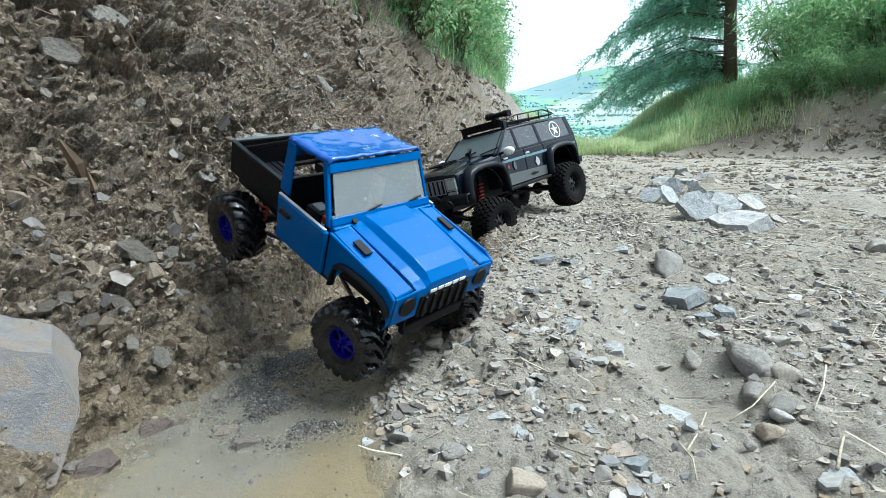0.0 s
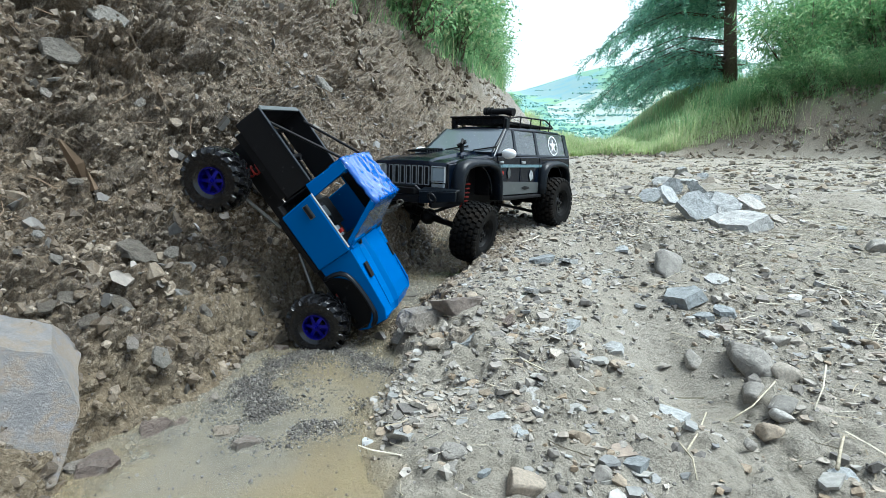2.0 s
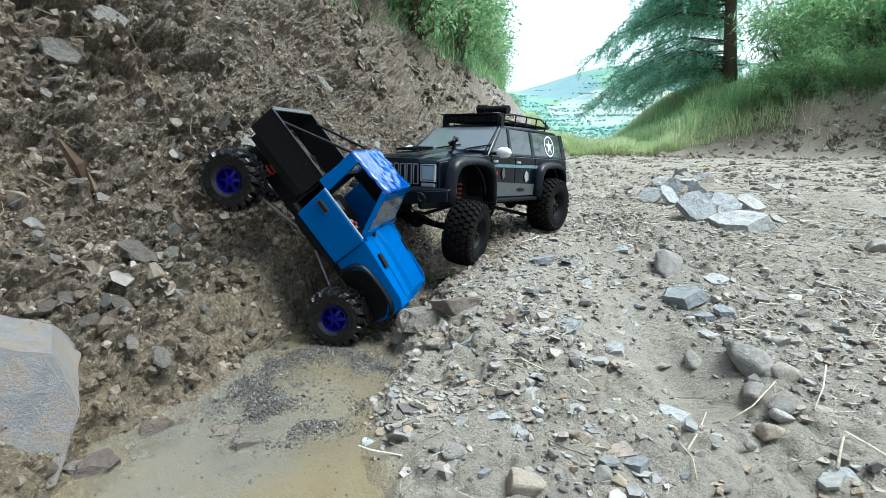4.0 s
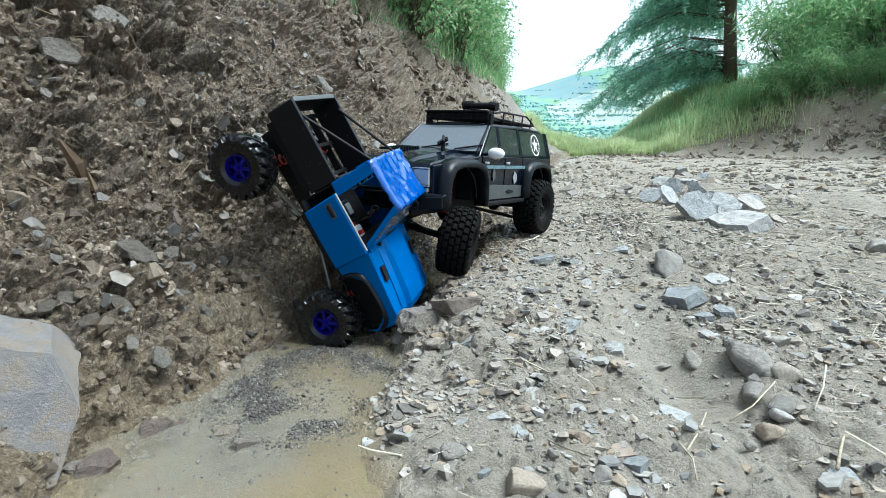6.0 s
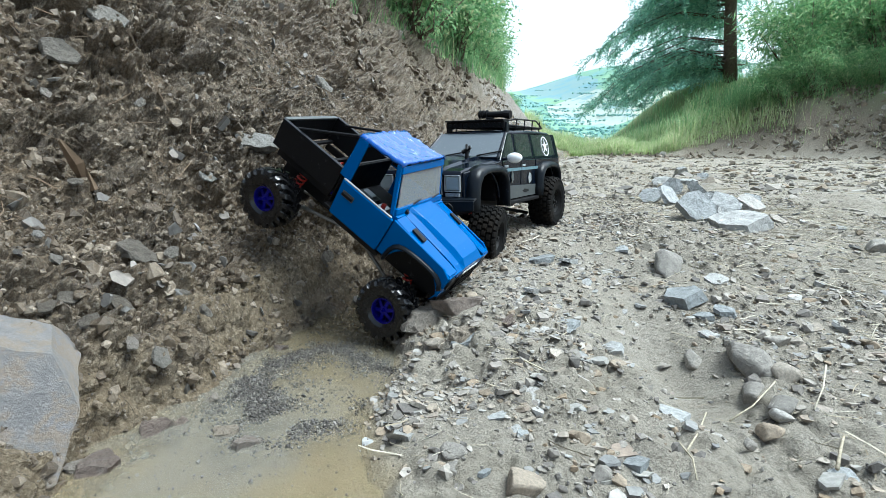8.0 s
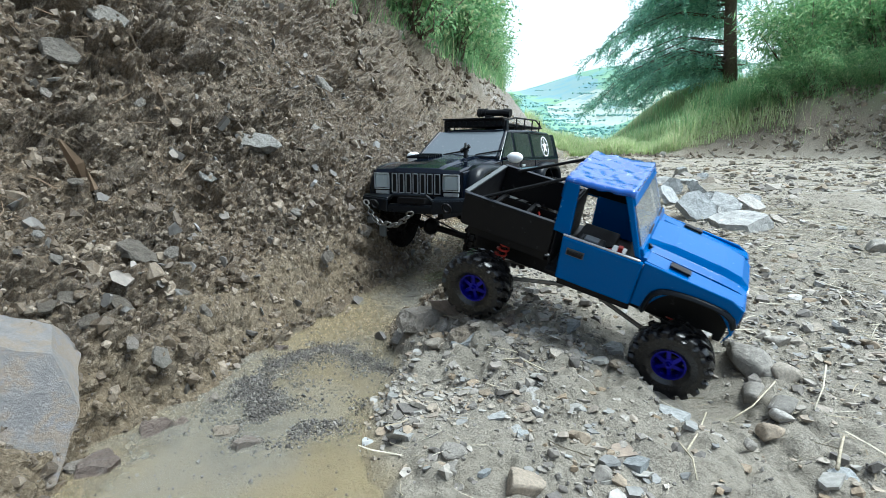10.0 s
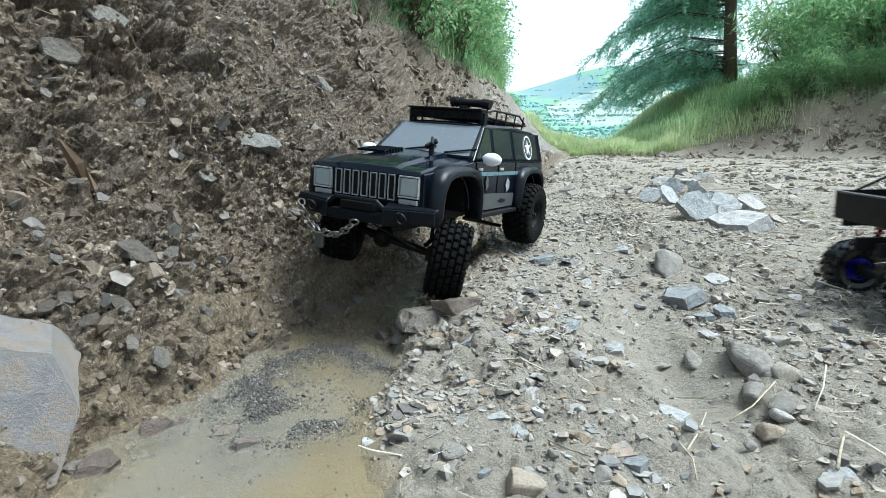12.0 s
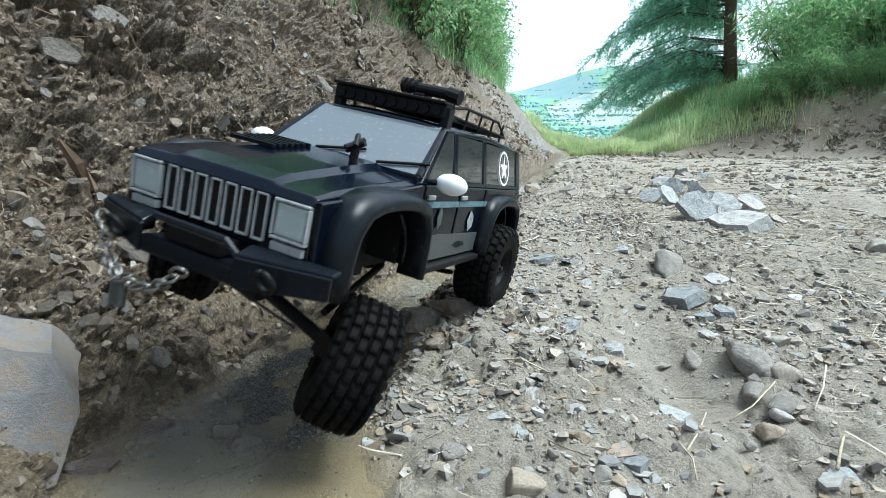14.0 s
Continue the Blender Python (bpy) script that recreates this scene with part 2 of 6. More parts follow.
PANEL = worn("grey_lower_paint", (0.06, 0.066, 0.066), (0.12, 0.12, 0.11), 50, 0.05, 0.4)
STEEL = worn("steel", (0.2, 0.195, 0.18), (0.1, 0.07, 0.05), 120, 0.1, 0.35, 0.8)
SILVER = worn("silver_edge", (0.33, 0.35, 0.36), (0.12, 0.12, 0.12), 90, 0.06, 0.4, 0.2)
WHITE = worn("white_plastic", (0.75, 0.76, 0.76), (0.5, 0.5, 0.48), 60, 0.02, 0.35)
RED = worn("red_spring", (0.35, 0.02, 0.012), (0.15, 0.02, 0.02), 60, 0.05, 0.4)
TEAL = worn("pale_blue_stripe", (0.12, 0.2, 0.23), (0.02, 0.03, 0.03), 110, 0.14, 0.5)
LAMP = glass_material("lamp_glass", (0.32, 0.37, 0.38), 1.0, 0.12)
SCREEN = glass_material("spattered_windscreen", (0.12, 0.14, 0.155), 0.9, 0.06)
TINTED = glass_material("tinted_window", (0.03, 0.035, 0.035), 0.92, 0.06)
CLEAR = glass_material("scratched_clear_sheet", (0.3, 0.32, 0.32), 0.5, 0.2)


# ---- mesh helpers ----
def mesh_of(name, bm, material, smoothed=False):
    me = bpy.data.meshes.new(name)
    bm.to_mesh(me)
    bm.free()
    me.materials.append(material)
    if smoothed:
        me.shade_smooth()
    return me


def part(name, bm, material, parent, label="", smoothed=False):
    ob = new(name, mesh_of(name, bm, material, smoothed))
    ob.parent = parent
    if label:
        tagged(ob, label)
    return ob


def box(x0, x1, y0, y1, z0, z1, bevel=0.0015, bm=None):
    bm = bm or bmesh.new()
    m = Matrix.LocRotScale(((x0 + x1) / 2, (y0 + y1) / 2, (z0 + z1) / 2), None, (abs(x1 - x0), abs(y1 - y0), abs(z1 - z0)))
    r = bmesh.ops.create_cube(bm, size=1, matrix=m)
    if bevel:
        edges = list({e for v in r["verts"] for e in v.link_edges})
        bmesh.ops.bevel(bm, geom=edges, offset=bevel, segments=2, affect="EDGES", profile=0.6)
    return bm


def slab(points, thick, bevel=0.001, bm=None):
    """A plate from an outline of 3D points (in one plane), thickened along its normal to both sides."""
    bm = bm or bmesh.new()
    vs = [Vector(p) for p in points]
    n = Vector((0, 0, 0))
    for a, b in zip(vs, vs[1:] + vs[:1]):
        n += a.cross(b)
    n.normalize()
    f = bm.faces.new([bm.verts.new(v - n * thick / 2) for v in vs])
    r = bmesh.ops.extrude_face_region(bm, geom=[f])
    top = [v for v in r["geom"] if isinstance(v, bmesh.types.BMVert)]
    for v in top:
        v.co += n * thick
    faces = {fc for v in top for fc in v.link_faces} | {f}
    bmesh.ops.recalc_face_normals(bm, faces=list(faces))
    if bevel:
        cap = [fc for fc in faces if len(fc.verts) == len(vs)]
        bmesh.ops.bevel(bm, geom=list({e for fc in cap for e in fc.edges}), offset=bevel, segments=1, affect="EDGES")
    return bm


def rod(a, b, r0, r1=None, seg=8, bm=None):
    bm = bm or bmesh.new()
    a, b = Vector(a), Vector(b)
    m = Matrix.Translation((a + b) / 2) @ (b - a).to_track_quat("Z", "Y").to_matrix().to_4x4()
    bmesh.ops.create_cone(bm, cap_ends=True, segments=seg, radius1=r0, radius2=r0 if r1 is None else r1, depth=(b - a).length, matrix=m)
    return bm


def pipe(points, r, seg=6, bm=None):
    """A bent rod through the points."""
    bm = bm or bmesh.new()
    pts = [Vector(p) for p in points]
    rings = []
    for i, p in enumerate(pts):
        t = (pts[min(i + 1, len(pts) - 1)] - pts[max(i - 1, 0)]).normalized()
        q = t.to_track_quat("Z", "Y")
        rr = r if isinstance(r, float) else r[i]
        rings.append([bm.verts.new(p + q @ Vector((rr * math.cos(a * math.tau / seg), rr * math.sin(a * math.tau / seg), 0))) for a in range(seg)])
    for a, b in zip(rings, rings[1:]):
        for k in range(seg):
            bm.faces.new([a[k], a[(k + 1) % seg], b[(k + 1) % seg], b[k]])
    bm.faces.new(rings[0][::-1])
    bm.faces.new(rings[-1])
    return bm


def arch(cx, cz, r, a0, a1, n=10):
    return [(cx + r * math.cos(radians(a0 + (a1 - a0) * i / n)), cz + r * math.sin(radians(a0 + (a1 - a0) * i / n))) for i in range(n + 1)]


def flare_mesh(cx, cz, r, a0, a1, y0, y1, lip, side):
    """A wheel-arch flare: a bent shell round the arch with a rolled outer lip."""
    bm = bmesh.new()
    rows = []
    prof = [(y0, r + lip), (y0 + (y1 - y0) * 0.55, r + lip * 0.95), (y1 - 0.003, r + lip * 0.7), (y1, r + lip * 0.3), (y1, r), (y1 - 0.004, r - 0.002), (y0, r - 0.002)]
    for i in range(15):
        a = radians(a0 + (a1 - a0) * i / 14)
        # flat-topped, like a rounded trapezoid
        k = 1 / max(abs(math.cos(a)) ** 5 + abs(math.sin(a)) ** 5, 1e-6) ** 0.2
        k = 1 + (k - 1) * 0.75
        rows.append([bm.verts.new((cx + q * k * math.cos(a), side * y, cz + q * k * math.sin(a) * 0.96)) for y, q in prof])
    for a, b in zip(rows, rows[1:]):
        for k in range(len(prof)):
            bm.faces.new([a[k], a[(k + 1) % len(prof)], b[(k + 1) % len(prof)], b[k]])
    bm.faces.new(rows[0])
    bm.faces.new(rows[-1][::-1])
    bmesh.ops.recalc_face_normals(bm, faces=bm.faces[:])
    return bm


# ---- wheels ----
def lathe(profile, seg, bm):
    rings = []
    for i in range(seg):
        a = math.tau * i / seg
        rings.append([bm.verts.new((r * math.sin(a), y, r * math.cos(a))) for y, r in profile])
    n = len(profile)
    for i in range(seg):
        a, b = rings[i], rings[(i + 1) % seg]
        for k in range(n):
            bm.faces.new([a[k], a[(k + 1) % n], b[(k + 1) % n], b[k]])
    return bm


def tyre_mesh(r, w, lugs, chunky):
    """One moulded skin: bead, sidewall, shoulder and a tread whose blocks stand out of it."""
    h, per = w / 2, 8
    seg = lugs * per
    deep = 0.0068 if chunky else 0.0052
    c = r - deep
    prof = [(-0.8, r * 0.41, 0), (-1.0, r * 0.52, 0), (-1.06, r * 0.68, 0), (-1.04, r * 0.8, 0), (-1.03, c * 0.9, 0.5)]
    prof += [(q, c * (1 - 0.07 * abs(q) ** 4), 1) for q in (-0.98, -0.86, -0.77, -0.68, -0.58, -0.46, -0.385, -0.3, -0.18, -0.08, 0, 0.08, 0.18, 0.3, 0.385, 0.46, 0.58, 0.68, 0.77, 0.86, 0.98)]
    prof += [(-q, rr, k) for q, rr, k in prof[:5][::-1]]
    bm = bmesh.new()
    rings = []
    for i in range(seg):
        a = math.tau * i / seg
        ring = []
        for q, rr, k in prof:
            u = abs(q)
            p = (i / per + (0.55 if chunky else 0.25) * u + (0.5 if q > 0 else 0)) % 1
            if not chunky:
                band = int(u * 2.6)
                up = (i / per + 0.5 * band + (0.25 if q > 0 else 0)) % 1 < 0.68 and abs(u * 2.6 - round(u * 2.6)) > 0.1
            elif u > 0.4:
                up = p < 0.6 and not (0.5 < u < 0.55)
            else:
                up = (p + 0.5 + u) % 1 < 0.55
            rise = deep * k if up else 0.0
            out = 1 + (0.05 if up and k == 0.5 else 0)
            ring.append(bm.verts.new(((rr + rise) * math.sin(a), q * h * out, (rr + rise) * math.cos(a))))
        rings.append(ring)
    n = len(prof)
    for i in range(seg):
        a, b = rings[i], rings[(i + 1) % seg]
        for k in range(n):
            bm.faces.new([a[k], a[(k + 1) % n], b[(k + 1) % n], b[k]])
    bmesh.ops.recalc_face_normals(bm, faces=bm.faces[:])
    return bm


def rim_mesh(r, w, spokes, out):
    """The open rim with its spokes, ring and hub; out is the side that faces away from the truck."""
    bm = bmesh.new()
    h = w / 2
    lathe([(-h * 0.8, r), (-h * 0.8, r * 0.9), (0, r * 0.82), (h * 0.8, r * 0.9), (h * 0.8, r)], 28, bm)
    y = out * h * 0.45
    for k in range(spokes):
        m = Matrix.Rotation(math.tau * k / spokes, 4, "Y") @ Matrix.Translation((0, y, r * 0.5)) @ Matrix.Rotation(0.25 * out, 4, "X")
        bmesh.ops.create_cube(bm, size=1, matrix=m @ Matrix.Diagonal((r * 0.24, 0.004, r * 0.8, 1)))
        m = Matrix.Rotation(math.tau * (k + 0.5) / spokes, 4, "Y") @ Matrix.Translation((0, y, r * 0.84))
        bmesh.ops.create_cube(bm, size=1, matrix=m @ Matrix.Diagonal((r * 0.14, 0.005, r * 0.1, 1)))
    for r0, dy, d in ((r * 0.36, 0.0, 0.007), (r * 0.2, out * 0.004, 0.006), (r * 0.11, out * 0.008, 0.006)):
        bmesh.ops.create_cone(bm, cap_ends=True, segments=12, radius1=r0, radius2=r0 * 0.9, depth=d, matrix=pose(0, y + dy, 0, 90, 0, 0))
    bmesh.ops.create_cone(bm, cap_ends=True, segments=20, radius1=r * 0.86, radius2=r * 0.86, depth=0.002, matrix=pose(0, -out * h * 0.5, 0, 90, 0, 0))
    bmesh.ops.recalc_face_normals(bm, faces=bm.faces[:])
    return bm


def add_wheels(root, r, w, wheelbase, track, lugs, chunky, rubber, rim_mat, rim_r, spokes):
    wheels = {}
    tyre = mesh_of("wheel", tyre_mesh(r, w, lugs, chunky), rubber)
    rims = {s: mesh_of("rim", rim_mesh(rim_r, w, spokes, s), rim_mat) for s in (1, -1)}
    for end in (1, -1):
        for s in (1, -1):
            wheel = new("wheel", tyre)
            wheel.parent = root
            wheel.location = (end * wheelbase / 2, s * track / 2, 0)
            rim = new("rim", rims[s])
            rim.parent = wheel
            wheels[end, s] = wheel
    return wheels


def axle_mesh(track, diff, bm=None):
    bm = rod((0, -track / 2, 0), (0, track / 2, 0), 0.006, seg=10)
    bmesh.ops.create_icosphere(bm, subdivisions=2, radius=0.017, matrix=pose(0, diff, 0) @ Matrix.Diagonal((1.1, 0.9, 1, 1)))
    for s in (1, -1):
        box(-0.008, 0.008, s * track / 2 - 0.02, s * track / 2 - 0.004, -0.011, 0.011, 0.002, bm)
    return bm


def spring_mesh(r, length, turns):
    pts = [(r * math.cos(a), r * math.sin(a), length * i / (turns * 10)) for i in range(turns * 10 + 1) for a in [math.tau * i / 10]]
    return pipe(pts, 0.0016, 5)


def shock(root, bottom, top, name="shock_absorber"):
    a, b = Vector(bottom), Vector(top)
    m = Matrix.Translation(a) @ (b - a).to_track_quat("Z", "Y").to_matrix().to_4x4()
    bm = rod((0, 0, 0), (0, 0, (b - a).length), 0.003, 0.004, 8)
    ob = part(name, bm, BLACK, root)
    ob.matrix_basis = m
    sp = part("spring", spring_mesh(0.0075, (b - a).length * 0.62, 6), RED, ob, "red coil spring", True)
    sp.location = (0, 0, (b - a).length * 0.2)
    return ob


# ---- blue pickup; x forward, y left, z up from the axle line ----
def make_pickup():
    root = tagged(new("toy_pickup_truck"), "blue radio-controlled crawler pickup with black open bed", "toy truck")
    # chassis
    for s in (1, -1):
        part("chassis_rail", box(-0.165, 0.155, s * 0.03 - 0.004, s * 0.03 + 0.004, 0.03, 0.052), BLACK, root)
        part("side_bar", box(-0.03, 0.065, s * 0.07 - 0.004, s * 0.07 + 0.004, 0.046, 0.054), BLACK, root)
        for x in (1, -1):
            part("suspension_link", rod((x * 0.025, s * 0.025, 0.02), (x * 0.12, s * 0.045, 0.002), 0.003), STEEL, root, "grey metal rod")
            part("upper_link", rod((x * 0.03, s * 0.02, 0.036), (x * 0.12, s * 0.018, 0.018), 0.0025), STEEL, root)
            shock(root, (x * 0.125, s * (0.042 if x > 0 else 0.058), 0.012), (x * 0.108, s * (0.04 if x > 0 else 0.05), 0.088))
    part("gearbox", box(-0.035, 0.035, -0.026, 0.026, 0.02, 0.055, 0.004), BLACK, root)
    part("motor", rod((0.04, -0.012, 0.06), (0.085, -0.012, 0.06), 0.017, seg=16), BLACK, root)
    part("bumper", box(0.166, 0.176, -0.05, 0.05, 0.036, 0.05, 0.002), BLACK, root)
    # open bed
    z0, z1 = 0.086, 0.1235
    for s in (1, -1):
        part("bed_side", box(-0.178, -0.05, s * 0.0715 - 0.002, s * 0.0715 + 0.002, z0 - 0.006, z1), BLACK, root)
        part("bed_edge", box(-0.178, -0.05, s * 0.0715 - 0.0035, s * 0.0715 + 0.0035, z1, z1 + 0.003, 0.001), FLARE, root, "scuffed dark bed edge")
        part("bed_skirt", box(-0.168, -0.055, s * 0.064 - 0.002, s * 0.064 + 0.002, 0.066, 0.079), BLACK, root)
        part("bed_stay", rod((-0.155, s * 0.066, z1), (-0.052, s * 0.05, 0.18), 0.0022), BLACK, root, "thin black diagonal stay")
    part("bed_tailgate", box(-0.18, -0.176, -0.0695, 0.0695, z0 - 0.006, z1), BLACK, root)
    part("tailgate_edge", box(-0.1815, -0.1745, -0.068, 0.068, z1, z1 + 0.003, 0.001), PANEL, root, "scuffed pale bed edge")
    part("bed_headboard", box(-0.054, -0.05, -0.0695, 0.0695, z0, z1 + 0.006), BLACK, root)
    part("bed_floor", box(-0.176, -0.054, -0.0695, 0.004, z0 - 0.003, z0), BLACK, root, "black half-width bed floor")
    for i in range(7):
        y = -0.064 + i * 0.0098
        part("floor_rib", box(-0.172, -0.058, y, y + 0.0045, z0, z0 + 0.002, 0.0005), FLARE, root, "dull dark floor rib")
    for x in (-0.165, -0.115, -0.065):
        part("bed_cross_bar", box(x - 0.003, x + 0.003, 0.004, 0.0695, z0 - 0.006, z0 - 0.001, 0.0008), BLACK, root)
    # cab
    part("cab_floor", box(-0.047, 0.06, -0.084, 0.084, 0.062, 0.066), BLACK, root)
    part("cab_back", slab([(-0.0465, -0.072, 0.066), (-0.0465, 0.072, 0.066), (-0.0475, 0.072, 0.13), (-0.0475, -0.072, 0.13)], 0.003), BLACK, root)
    part("electronics_box", box(-0.03, 0.02, -0.03, 0.03, 0.066, 0.096, 0.003), BLACK, root)
    part("dashboard", box(0.04, 0.058, -0.076, 0.076, 0.09, 0.118, 0.004), BLACK, root)
    part("receiver", box(0.022, 0.04, -0.065, -0.045, 0.1, 0.112, 0.002), WHITE, root, "small white connector")
    part("inner_panel", slab([(-0.046, 0.0735, 0.1215), (0.05, 0.0775, 0.1215), (0.026, 0.0715, 0.17), (-0.046, 0.069, 0.172)], 0.002), BLACK, root, "black inner lining of the far door")
    part("speed_control", box(-0.02, 0.012, -0.058, -0.034, 0.09, 0.108, 0.003), FLARE, root, "dark electronic box")
    part("box_lid", box(-0.014, 0.004, -0.054, -0.04, 0.108, 0.1105, 0.001), SILVER, root, "small pale lid")
    for y in (-0.05, -0.044, -0.038):
        part("wire", pipe([(0.012, y, 0.1), (0.026, y - 0.003, 0.108), (0.036, y, 0.099)], 0.0012, 5), RED if y == -0.044 else BLACK, root)
    part("plug", box(0.03, 0.036, -0.071, -0.064, 0.112, 0.122, 0.001), RED, root, "small red plug")
    for s in (1, -1):
        part("rear_pillar", slab([(-0.05, s * 0.076, 0.118), (-0.028, s * 0.078, 0.118), (-0.034, s * 0.0715, 0.183), (-0.051, s * 0.07, 0.182)], 0.004), BLUE, root)
        part("front_pillar", slab([(0.059, s * 0.08, 0.122), (0.052, s * 0.08, 0.122), (0.02, s * 0.0715, 0.186), (0.028, s * 0.0715, 0.188)], 0.005), BLUE, root)
        y = s * 0.088
        door = part("door", slab([(-0.034, y, 0.121), (-0.03, y, 0.063), (0.064, y, 0.063), (0.064, y, 0.121)], 0.006, 0.0015), BLUE, root)
        part("door_edge", box(-0.034, 0.06, y - 0.002, y + 0.002, 0.1212, 0.1228, 0.0005), SILVER, door, "worn pale door edge")
        h = part("door_handle", box(-0.024, -0.004, s * 0.0912, s * 0.0945, 0.101, 0.106, 0.001), BLACK, door)
        part("handle_recess", box(-0.025, -0.003, s * 0.0911, s * 0.0916, 0.099, 0.1085, 0.0003), PANEL, h)
        # wing with its wheel arch
        prof = [(0.0645, 0.121), (0.0645, 0.063), (0.078, 0.063)] + arch(0.13, 0.05, 0.05, 165, 24, 12) + [(0.172, 0.056), (0.1785, 0.07), (0.18, 0.104), (0.165, 0.112)]
        wing = part("wing", slab([(x, s * 0.0835, z) for x, z in prof], 0.004, 0.001), BLUE, root)
        part("wing_top", slab([(0.0645, s * 0.0815, 0.1195), (0.0645, s * 0.056, 0.1225), (0.179, s * 0.056, 0.107), (0.179, s * 0.0815, 0.104)], 0.004, 0.0015), BLUE, wing)
        part("arch_flare", flare_mesh(0.13, 0.05, 0.049, 168, 34, 0.083, 0.092, 0.0045, s), FLARE, wing, "dark wheel-arch flare", True)
        part("wing_vent", slab([(0.092, s * 0.064, 0.1224), (0.092, s * 0.074, 0.1215), (0.116, s * 0.074, 0.1182), (0.116, s * 0.064, 0.1192)], 0.003, 0.0005), BLACK, wing)
        part("inner_wing", box(0.066, 0.176, s * 0.052 - 0.001, s * 0.052 + 0.001, 0.046, 0.106, 0), BLACK, wing, "black inner wheel arch")
        part("side_lamp", box(0.157, 0.164, s * 0.0855, s * 0.0885, 0.093, 0.099, 0.0008), BLACK, wing)
        part("headlamp", rod((0.178, s * 0.062, 0.088), (0.183, s * 0.062, 0.088), 0.0125, 0.0115, 18), BLACK, root, "dark headlamp opening")
        part("lamp_panel", slab([(0.178, s * 0.042, 0.066), (0.178, s * 0.0815, 0.066), (0.1795, s * 0.0815, 0.104), (0.1795, s * 0.042, 0.106)], 0.003), BLUE, root)
    bm = bmesh.new()
    grid = []
    for i in range(17):
        u = i / 16
        row = []
        for j in range(25):
            v = j / 12 - 1
            q = Vector((u * 7, v * 7, 2.0))
            sag = -0.004 * (1 - v * v) * math.sin(math.pi * u) + 0.0022 * noise.noise(q) + 0.0016 * abs(noise.noise(q * 2.3)) - 0.0055 * max(abs(v) - 0.9, 0) * 10
            row.append(bm.verts.new((-0.053 + 0.083 * u + 0.0015 * noise.noise(q * 1.7), v * (0.0725 + 0.0015 * u), 0.187 + 0.0065 * u + sag)))
        grid.append(row)
    for a, b in zip(grid, grid[1:]):
        for j in range(24):
            bm.faces.new([a[j], b[j], b[j + 1], a[j + 1]])
    bmesh.ops.recalc_face_normals(bm, faces=bm.faces[:])
    roof = part("roof", bm, ROOFBLUE, root, "crumpled shiny blue film roof", True)
    roof.modifiers.new("thick", "SOLIDIFY").thickness = 0.003
    part("roof_back", slab([(-0.0515, -0.07, 0.16), (-0.0515, 0.07, 0.16), (-0.052, 0.07, 0.181), (-0.052, -0.07, 0.181)], 0.003), BLUE, root)
    # windscreen and its frame
    def screen_at(u, y):
        return (0.0595 - 0.031 * u, y * (1 - 0.1 * u), 0.124 + 0.062 * u)
    fr = part("screen_rail", slab([screen_at(0.86, -0.08), screen_at(0.86, 0.08), screen_at(1.02, 0.08), screen_at(1.02, -0.08)], 0.005), BLUE, root)
    part("screen_sill", slab([screen_at(0, -0.08), screen_at(0, 0.08), screen_at(0.14, 0.08), screen_at(0.14, -0.08)], 0.006), BLUE, root)
    part("windscreen", slab([screen_at(0.13, -0.074), screen_at(0.13, 0.074), screen_at(0.87, 0.074), screen_at(0.87, -0.074)], 0.0012, 0), CLEAR, root, "scratched clear windscreen")
    for y in (-0.05, 0.02):
        part("wiper", rod(screen_at(0.06, y), Vector(screen_at(0.22, y + 0.045)) + Vector((0.004, 0, 0)), 0.0012), BLACK, root)
        part("wiper_knob", rod(screen_at(-0.02, y), Vector(screen_at(0.08, y)) + Vector((0.007, 0, 0)), 0.0035), BLACK, root)
    # raised bonnet: a lofted panel that narrows and drops to the front
    bm = bmesh.new()
    rows = []
    for x, w, z, c in ((0.06, 0.056, 0.124, 0.007), (0.09, 0.056, 0.121, 0.010), (0.15, 0.054, 0.113, 0.011), (0.17, 0.053, 0.109, 0.010), (0.181, 0.052, 0.104, 0.006), (0.182, 0.051, 0.094, 0.003)):
        rows.append([bm.verts.new((x, y * w, z + c * k)) for y, k in ((-1, -0.9), (-0.98, 0.0), (-0.72, 0.25), (-0.6, 1), (0.6, 1), (0.72, 0.25), (0.98, 0.0), (1, -0.9))])
    for a, b in zip(rows, rows[1:]):
        for k in range(7):
            bm.faces.new([a[k], a[k + 1], b[k + 1], b[k]])
    bmesh.ops.recalc_face_normals(bm, faces=bm.faces[:])
    bonnet = part("bonnet", bm, BLUE, root)
    bonnet.modifiers.new("thick", "SOLIDIFY").thickness = 0.003
    bv = bonnet.modifiers.new("soft", "BEVEL")
    bv.width, bv.segments = 0.002, 2
    part("cowl", box(0.056, 0.066, -0.08, 0.08, 0.116, 0.1245, 0.002), BLUE, root)
    # grille with slots, and unreadable white lettering above it
    grille = part("grille", slab([(0.1795, -0.042, 0.064), (0.1795, 0.042, 0.064), (0.1815, 0.042, 0.096), (0.1815, -0.042, 0.096)], 0.003), BLACK, root, "black slotted grille")
    for i in range(6):
        y = -0.035 + i * 0.014
        part("grille_bar", box(0.181, 0.185, y - 0.0025, y + 0.0025, 0.066, 0.094, 0.001), BLACK, grille)
    for i, (y, w) in enumerate(((-0.026, 0.01), (-0.014, 0.008), (-0.002, 0.011), (0.011, 0.009), (0.023, 0.01))):
        part("lettering_bar", box(0.1825, 0.1838, y - w / 2, y + w / 2, 0.0975, 0.1015, 0.0003), WHITE, bonnet, "white unreadable lettering")
    axles = {}
